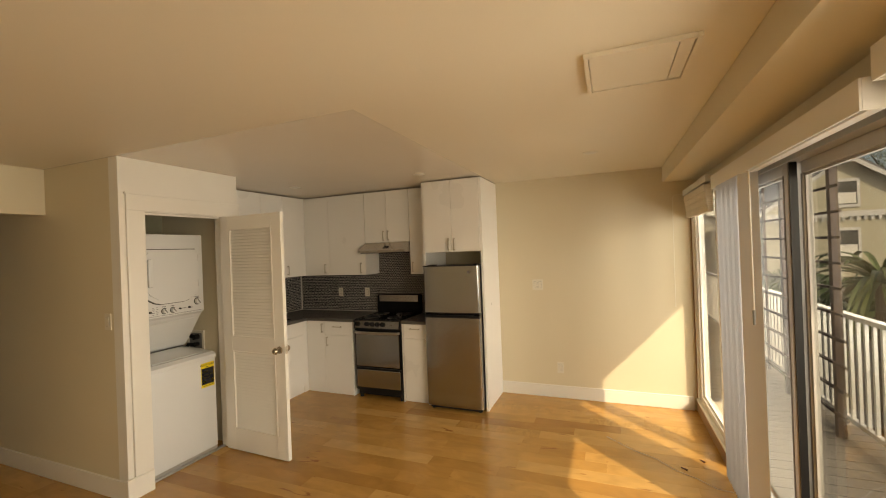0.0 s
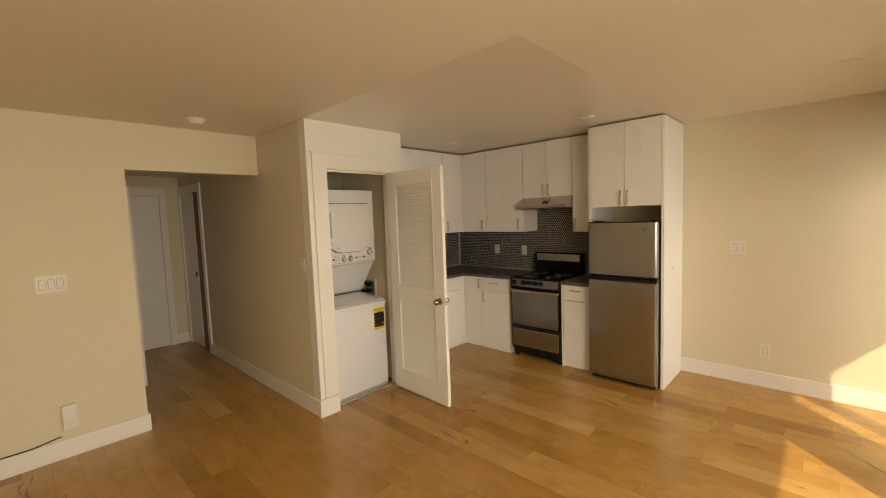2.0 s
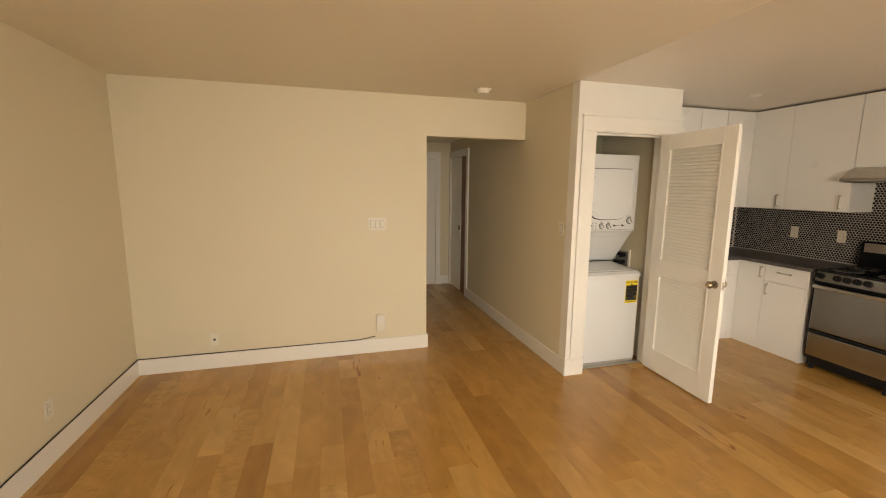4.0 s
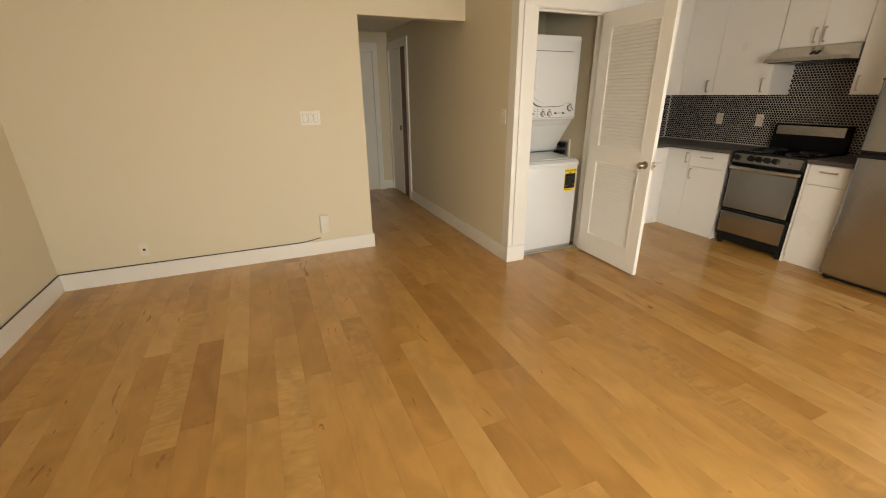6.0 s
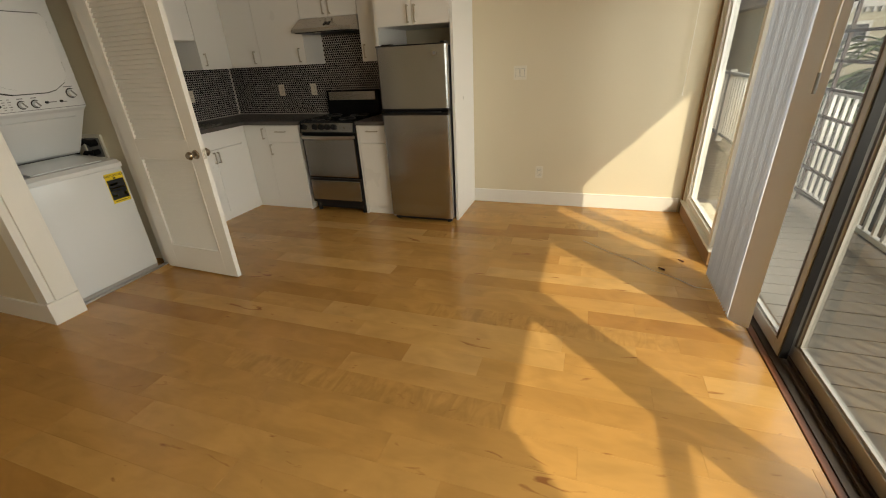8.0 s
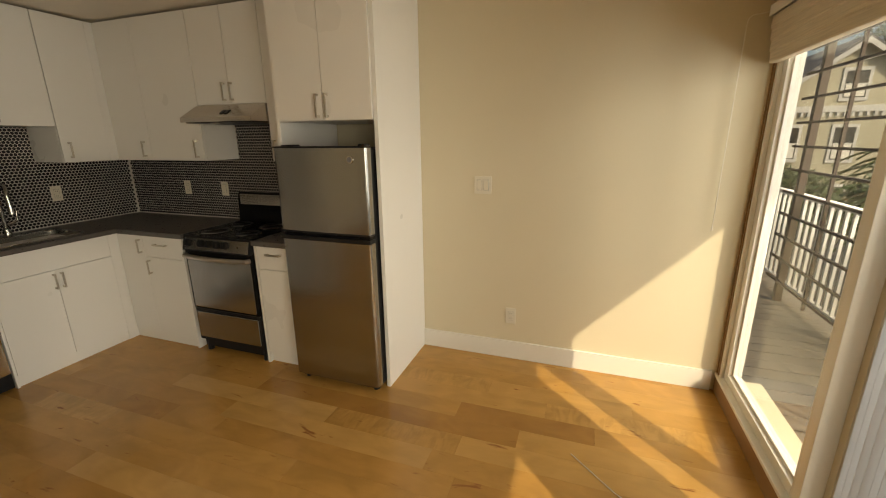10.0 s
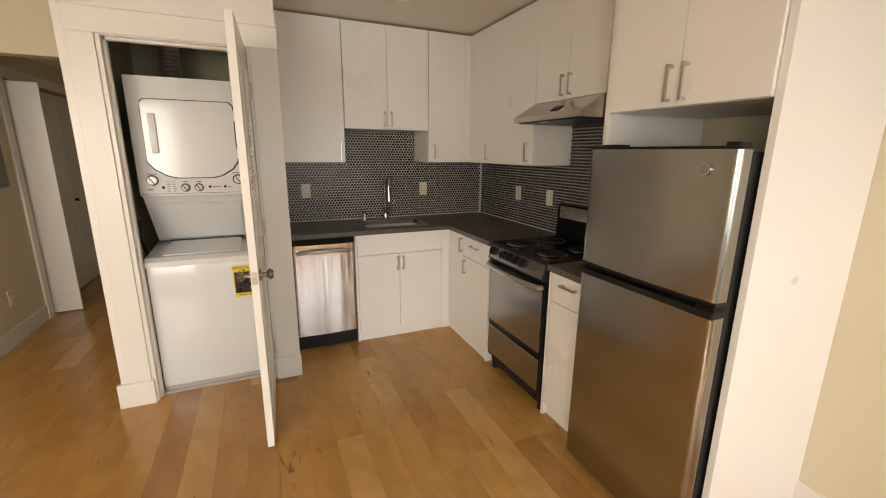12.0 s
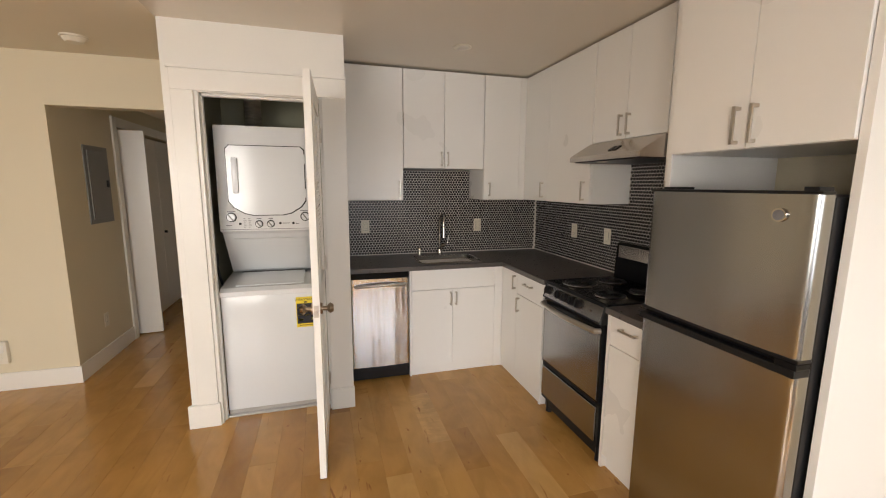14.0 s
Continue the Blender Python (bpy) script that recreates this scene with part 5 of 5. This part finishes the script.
t = thing("woven_shade", (1.03, 3.98, 1.92), "tan woven shade raised into folds above the window", "shade")
for k in range(4):
    part("fold", B(1.040 - 0.006 * k, 1.083, 3.52, 4.46, 1.905 + 0.052 * k, 1.965 + 0.052 * k, bevel=0.008), BAMBOO, t)
part("cord", tube(bmesh.new(), [(1.025, 4.49, 2.15), (0.95, 4.49, 2.142), (0.932, 4.49, 2.125), (0.928, 4.49, 2.09), (0.922, 4.49, 1.06)], 0.0028, 6), PLASTIC, t, "thin pull cord")
part("tassel", C((0.922, 4.49, 1.06), (0.922, 4.49, 1.03), 0.003, 0.006, seg=8), PLASTIC, t)
t = thing("blind_cord", (0.9, 3.2, 0), "thin pale blind cord trailing on the floor", "cord")
part("cord", tube(bmesh.new(), [(1.03, 3.02, 0.02), (0.95, 3.06, 0.004), (0.85, 3.16, 0.003), (0.72, 3.24, 0.003), (0.60, 3.38, 0.003), (0.45, 3.47, 0.003), (0.25, 3.66, 0.003)], 0.0018, 6), PLASTIC, t, smooth=True)
part("tassel", C((0.80, 3.26, 0.007), (0.765, 3.29, 0.007), 0.007, 0.004, seg=8), BROWNWOOD, t)
part("tassel", C((0.94, 3.42, 0.007), (0.915, 3.45, 0.007), 0.007, 0.004, seg=8), BROWNWOOD, t)

# ---- outside ----
structure("deck", B(XO, 2.36, YS - 3, 12.0, -0.30, -0.085), DARKWOOD, "dark frame under the deck boards")
bm = bmesh.new()
y = YS - 2.9
while y < 11.9:
    box(bm, XO + 0.002, 2.355, y, y + 0.132, -0.085, -0.055 + random.uniform(-0.0015, 0.0015))
    y += 0.140
tagged(mesh_object("deck_board", bm, DECK), "weathered grey deck boards", "deck board", kind="stuff")


def railing():
    t = thing("deck_railing", (2.25, 4, -0.055), "white painted deck railing with thin square balusters", "railing")
    part("top_rail", B(2.215, 2.285, YS - 2.8, 11.8, 0.955, 0.995, bevel=0.004), RAILW, t)
    part("bottom_rail", B(2.23, 2.27, YS - 2.8, 11.8, 0.045, 0.085, bevel=0.003), RAILW, t)
    me = bpy.data.meshes.new("baluster")
    bm = B(-0.012, 0.012, -0.013, 0.013, 0.085, 0.955)
    bm.to_mesh(me)
    bm.free()
    me.materials.append(RAILW)
    y = 1.4
    while y < 11.7:
        o = new("baluster", me)
        o.location = (2.25, y, 0)
        o.parent = t
        o.matrix_parent_inverse = t.matrix_basis.inverted()
        y += 0.118
    for y in (-1.5, 1.2, 5.6, 8.4, 11.2):
        part("post", B(2.205, 2.295, y - 0.045, y + 0.045, -0.055, 1.03, bevel=0.005), RAILW, t)
    return t


railing()


def trellis():
    t = thing("trellis", (2.1, 4.8, -0.055), "dark wooden trellis posts with thin rungs on the deck", "trellis")
    for y in (4.36, 5.46, 6.56):
        part("post", B(2.09, 2.15, y - 0.030, y + 0.030, -0.055, 2.45, bevel=0.004), DARKWOOD, t)
    for y in (4.91, 6.01):
        part("bar", B(2.092, 2.116, y - 0.012, y + 0.012, 0.06, 2.44, bevel=0.002), DARKWOOD, t)
    for k in range(11):
        part("rung", B(2.070, 2.0915, 4.14, 6.78, 0.15 + 0.215 * k, 0.172 + 0.215 * k), DARKWOOD, t)
    return t


trellis()


# unseen posts and rail, added to cast the dark bands across the sunlit floor
def shadow_posts():
    t = thing("pergola", (2.255, -0.6, -0.055), "unseen white posts with a cross rail, added to cast shadow bands indoors", "pergola")
    for y in (0.365, -0.765, -1.895, -3.025):
        part("post", B(2.17, 2.34, y - 0.085, y + 0.085, -0.055, 2.452, bevel=0.006), RAILW, t)
    part("cross_rail", B(2.23, 2.28, -2.94, 0.28, 1.675, 1.735, bevel=0.004), RAILW, t)
    return t


shadow_posts()
structure("upper_deck", B(XO, 2.33, YS - 3, 6.2, 2.452, 2.70), STUCCO, "underside of the deck above")
structure("roof_slab", B(-7.4, XO, -4.0, 6.0, H + 0.17, H + 0.4), STUCCO)
structure("ground", B(-150, 150, -150, 150, -3.3, -3.0), ASPHALT, "asphalt street and yards below the deck")


def house(at, wide, deep, eave, ridge, wall_mat, label, upper=True):
    """A timber house with its gable towards -y, storeys of windows with frames, a band and a porch roof."""
    t = thing("house", pose(*at, 0, 0, 90), label, "house", "houses across the street")
    hw = wide / 2
    g = [(-hw, 0.0), (hw, 0.0), (hw, eave), (0, ridge), (-hw, eave)]
    part("wall", prism(bmesh.new(), g, "x", 0, deep), wall_mat, t, local=True)
    for sgn in (-1, 1):
        o = 0.35
        slope = (ridge - eave) / hw
        a = [(0, ridge + 0.02), (sgn * (hw + o), eave - o * slope + 0.02), (sgn * (hw + o), eave - o * slope + 0.16), (0, ridge + 0.16)]
        part("roof", prism(bmesh.new(), a, "x", -0.4, deep + 0.3), ROOF, t, local=True)
        b = [(0, ridge - 0.24), (sgn * (hw + o), eave - o * slope - 0.20), (sgn * (hw + o), eave - o * slope + 0.02), (0, ridge + 0.02)]
        part("bargeboard", prism(bmesh.new(), b, "x", -0.42, -0.34), RAILW, t, local=True)
    part("band", B(-0.12, 0.0, -hw - 0.05, hw + 0.05, eave - 0.55, eave - 0.25), RAILW, t, local=True)
    for k in range(int(wide / 0.3)):
        part("dentil", B(-0.10, 0.0, -hw + 0.3 * k, -hw + 0.3 * k + 0.12, eave - 0.75, eave - 0.56), RAILW, t, local=True)

    def win(y, z, w, h):
        p = part("window", B(-0.07, 0.02, y - w / 2 - 0.13, y + w / 2 + 0.13, z - 0.16, z + h + 0.16), RAILW, t, "white framed window", local=True)
        part("pane", B(-0.078, -0.072, y - w / 2, y + w / 2, z, z + h), DARKGLASS, p, local=True)
        part("sash_bar", B(-0.09, -0.079, y - w / 2, y + w / 2, z + h / 2 - 0.03, z + h / 2 + 0.03), RAILW, p, local=True)
        part("curtain", B(-0.0785, -0.0781, y - w / 2 + 0.05, y + w / 2 - 0.05, z + 0.05, z + h * 0.48), PALE, p, local=True)

    win(0, eave + 0.12, 0.9, 1.25)
    for z in (eave - 2.9, eave - 5.9):
        if z > 0.2:
            for y in (-hw * 0.62, 0.0, hw * 0.62):
                win(y, z, 0.85, 1.6)
    for k in range(int((eave - 0.8) / 0.16)):
        part("siding_board", B(-0.014, 0.0, -hw, hw, 0.16 * k, 0.16 * k + 0.012), wall_mat, t, local=True)
    return t


house((12.4, 29.0, -3.0), 7.6, 9, 6.2, 9.0, SIDING, "cream timber house with a gable across the street")
house((5.0, 40.0, -3.0), 7.0, 9, 6.6, 9.2, SIDING2, "white timber house with a dark roof across the street")
house((22.5, 30.0, -3.0), 8.0, 9, 5.6, 8.4, SIDING2, "pale timber house down the street")


def blade_plant(at, n, reach, rise, label, wide=0.06, name="palm"):
    """A plant with long bent leaves on a short trunk."""
    t = thing(name, at, label, "palm")
    part("trunk", C((0, 0, 0), (0, 0, rise), 0.14, 0.10), BARK, t, smooth=True, local=True)
    for k in range(n):
        az, up = k * 2.399 + random.uniform(-0.2, 0.2), random.uniform(0.15, 1.2)
        ln = reach * random.uniform(0.75, 1.1)
        bm = bmesh.new()
        left, right = [], []
        m = 9
        for i in range(m + 1):
            u = i / m
            d = ln * u * math.cos(up * 0.8)
            z = rise + ln * (u * math.sin(up) - 0.75 * u * u)
            w = wide * (math.sin(math.pi * min(1, u * 0.88 + 0.1)) ** 0.7)
            c, s = math.cos(az), math.sin(az)
            left.append(bm.verts.new((d * c - w * s, d * s + w * c, z)))
            right.append(bm.verts.new((d * c + w * s, d * s - w * c, z - 0.01)))
        mid = [bm.verts.new(((a.co + b.co) / 2) - Vector((0, 0, w0))) for a, b, w0 in zip(left, right, [0.02] * (m + 1))]
        for i in range(m):
            bm.faces.new((left[i], left[i + 1], mid[i + 1], mid[i]))
            bm.faces.new((mid[i], mid[i + 1], right[i + 1], right[i]))
        part("leaf", bm, LEAF, t, smooth=True, local=True)
    return t


blade_plant((4.3, 8.4, -3.0), 64, 1.7, 3.9, "tall palm with long drooping green leaves beyond the deck", 0.05)
blade_plant((5.6, 10.6, -3.0), 34, 1.8, 3.0, "palm with long drooping green leaves beside the deck", 0.075)


def tree(at, h, r, label):
    t = thing("tree", at, label, "tree")
    bm = C((0, 0, 0), (0.1, 0.05, h * 0.6), 0.24, 0.12)
    for k in range(7):
        a = k * 2.4
        cyl(bm, (0.06, 0.03, h * (0.35 + 0.03 * k)), (r * 0.7 * math.cos(a), r * 0.7 * math.sin(a), h * (0.6 + 0.04 * k)), 0.07, 0.02, 8)
    part("trunk", bm, BARK, t, smooth=True, local=True)
    verts, faces = [], []
    rnd = random.Random(4)
    for k in range(3800):
        c = Vector((rnd.gauss(0, 1), rnd.gauss(0, 1), rnd.gauss(0, 1))).normalized()
        lobe = 0.75 + 0.35 * noise.noise(c * 2.3)
        c = Vector((c.x * r, c.y * r, c.z * h * 0.34)) * lobe * rnd.uniform(0.55, 1.0) + Vector((0, 0, h * 0.70))
        u = Vector((rnd.gauss(0, 1), rnd.gauss(0, 1), rnd.gauss(0, 1))).normalized() * rnd.uniform(0.08, 0.16)
        v = u.orthogonal().normalized() * 0.06
        b = len(verts)
        verts += [c - u, c + v, c + u, c - v]
        faces.append((b, b + 1, b + 2, b + 3))
    me = bpy.data.meshes.new("crown")
    me.from_pydata([tuple(v) for v in verts], [], faces)
    me.materials.append(CROWN)
    o = new("crown", me)
    o.parent = t
    return t


tree((20.0, 41.0, -3.0), 15.5, 4.0, "tall dark green tree behind the cream house")
tree((7.6, 14.5, -3.0), 3.8, 2.0, "low dark green tree in the yard below")
tree((6.5, 18.5, -3.0), 3.6, 1.8, "dark green garden tree across the street")

# ---- floor boards ----
PW, Y0 = 0.1425, -0.375
n0 = math.floor((YS - Y0) / PW)
rng = random.Random(11)


def board(x0, x1, y0, y1):
    """One board with eased top edges, its origin in its middle."""
    cx, cy, e, d = (x0 + x1) / 2, (y0 + y1) / 2, 0.0007, 0.012
    a, b = (x1 - x0) / 2 - 0.0001, (y1 - y0) / 2 - 0.0001
    v = [(-a, -b, -d), (a, -b, -d), (a, b, -d), (-a, b, -d), (-a, -b, -e), (a, -b, -e), (a, b, -e), (-a, b, -e),
         (-a + e, -b + e, 0), (a - e, -b + e, 0), (a - e, b - e, 0), (-a + e, b - e, 0)]
    f = [(0, 1, 5, 4), (1, 2, 6, 5), (2, 3, 7, 6), (3, 0, 4, 7), (4, 5, 9, 8), (5, 6, 10, 9), (6, 7, 11, 10), (7, 4, 8, 11), (8, 9, 10, 11)]
    me = bpy.data.meshes.new("floor_board")
    me.from_pydata(v, [], f)
    me.materials.append(PLANK)
    o = new("floor_board", me)
    o.location = (cx, cy, 0)
    return o


floor_ob = bpy.data.objects["floor"]
k = n0
while Y0 + k * PW < YN:
    y0, y1 = max(YS, Y0 + k * PW), min(YN, Y0 + (k + 1) * PW)
    xa = -7.1 if (y1 > 0.0 and y0 < 2.9) else XW
    x = xa - rng.uniform(0, 1.0)
    while x < XE - 0.03:
        ln = rng.choice((0.38, 0.6, 0.8, 1.0, 1.2, 1.35, 1.5, 1.6)) * rng.uniform(0.92, 1.08)
        s, e = max(x, xa), min(x + ln, XE - 0.032)
        if e - s > 0.02:
            board(s, e, y0, y1).parent = floor_ob
        x += ln
    k += 1
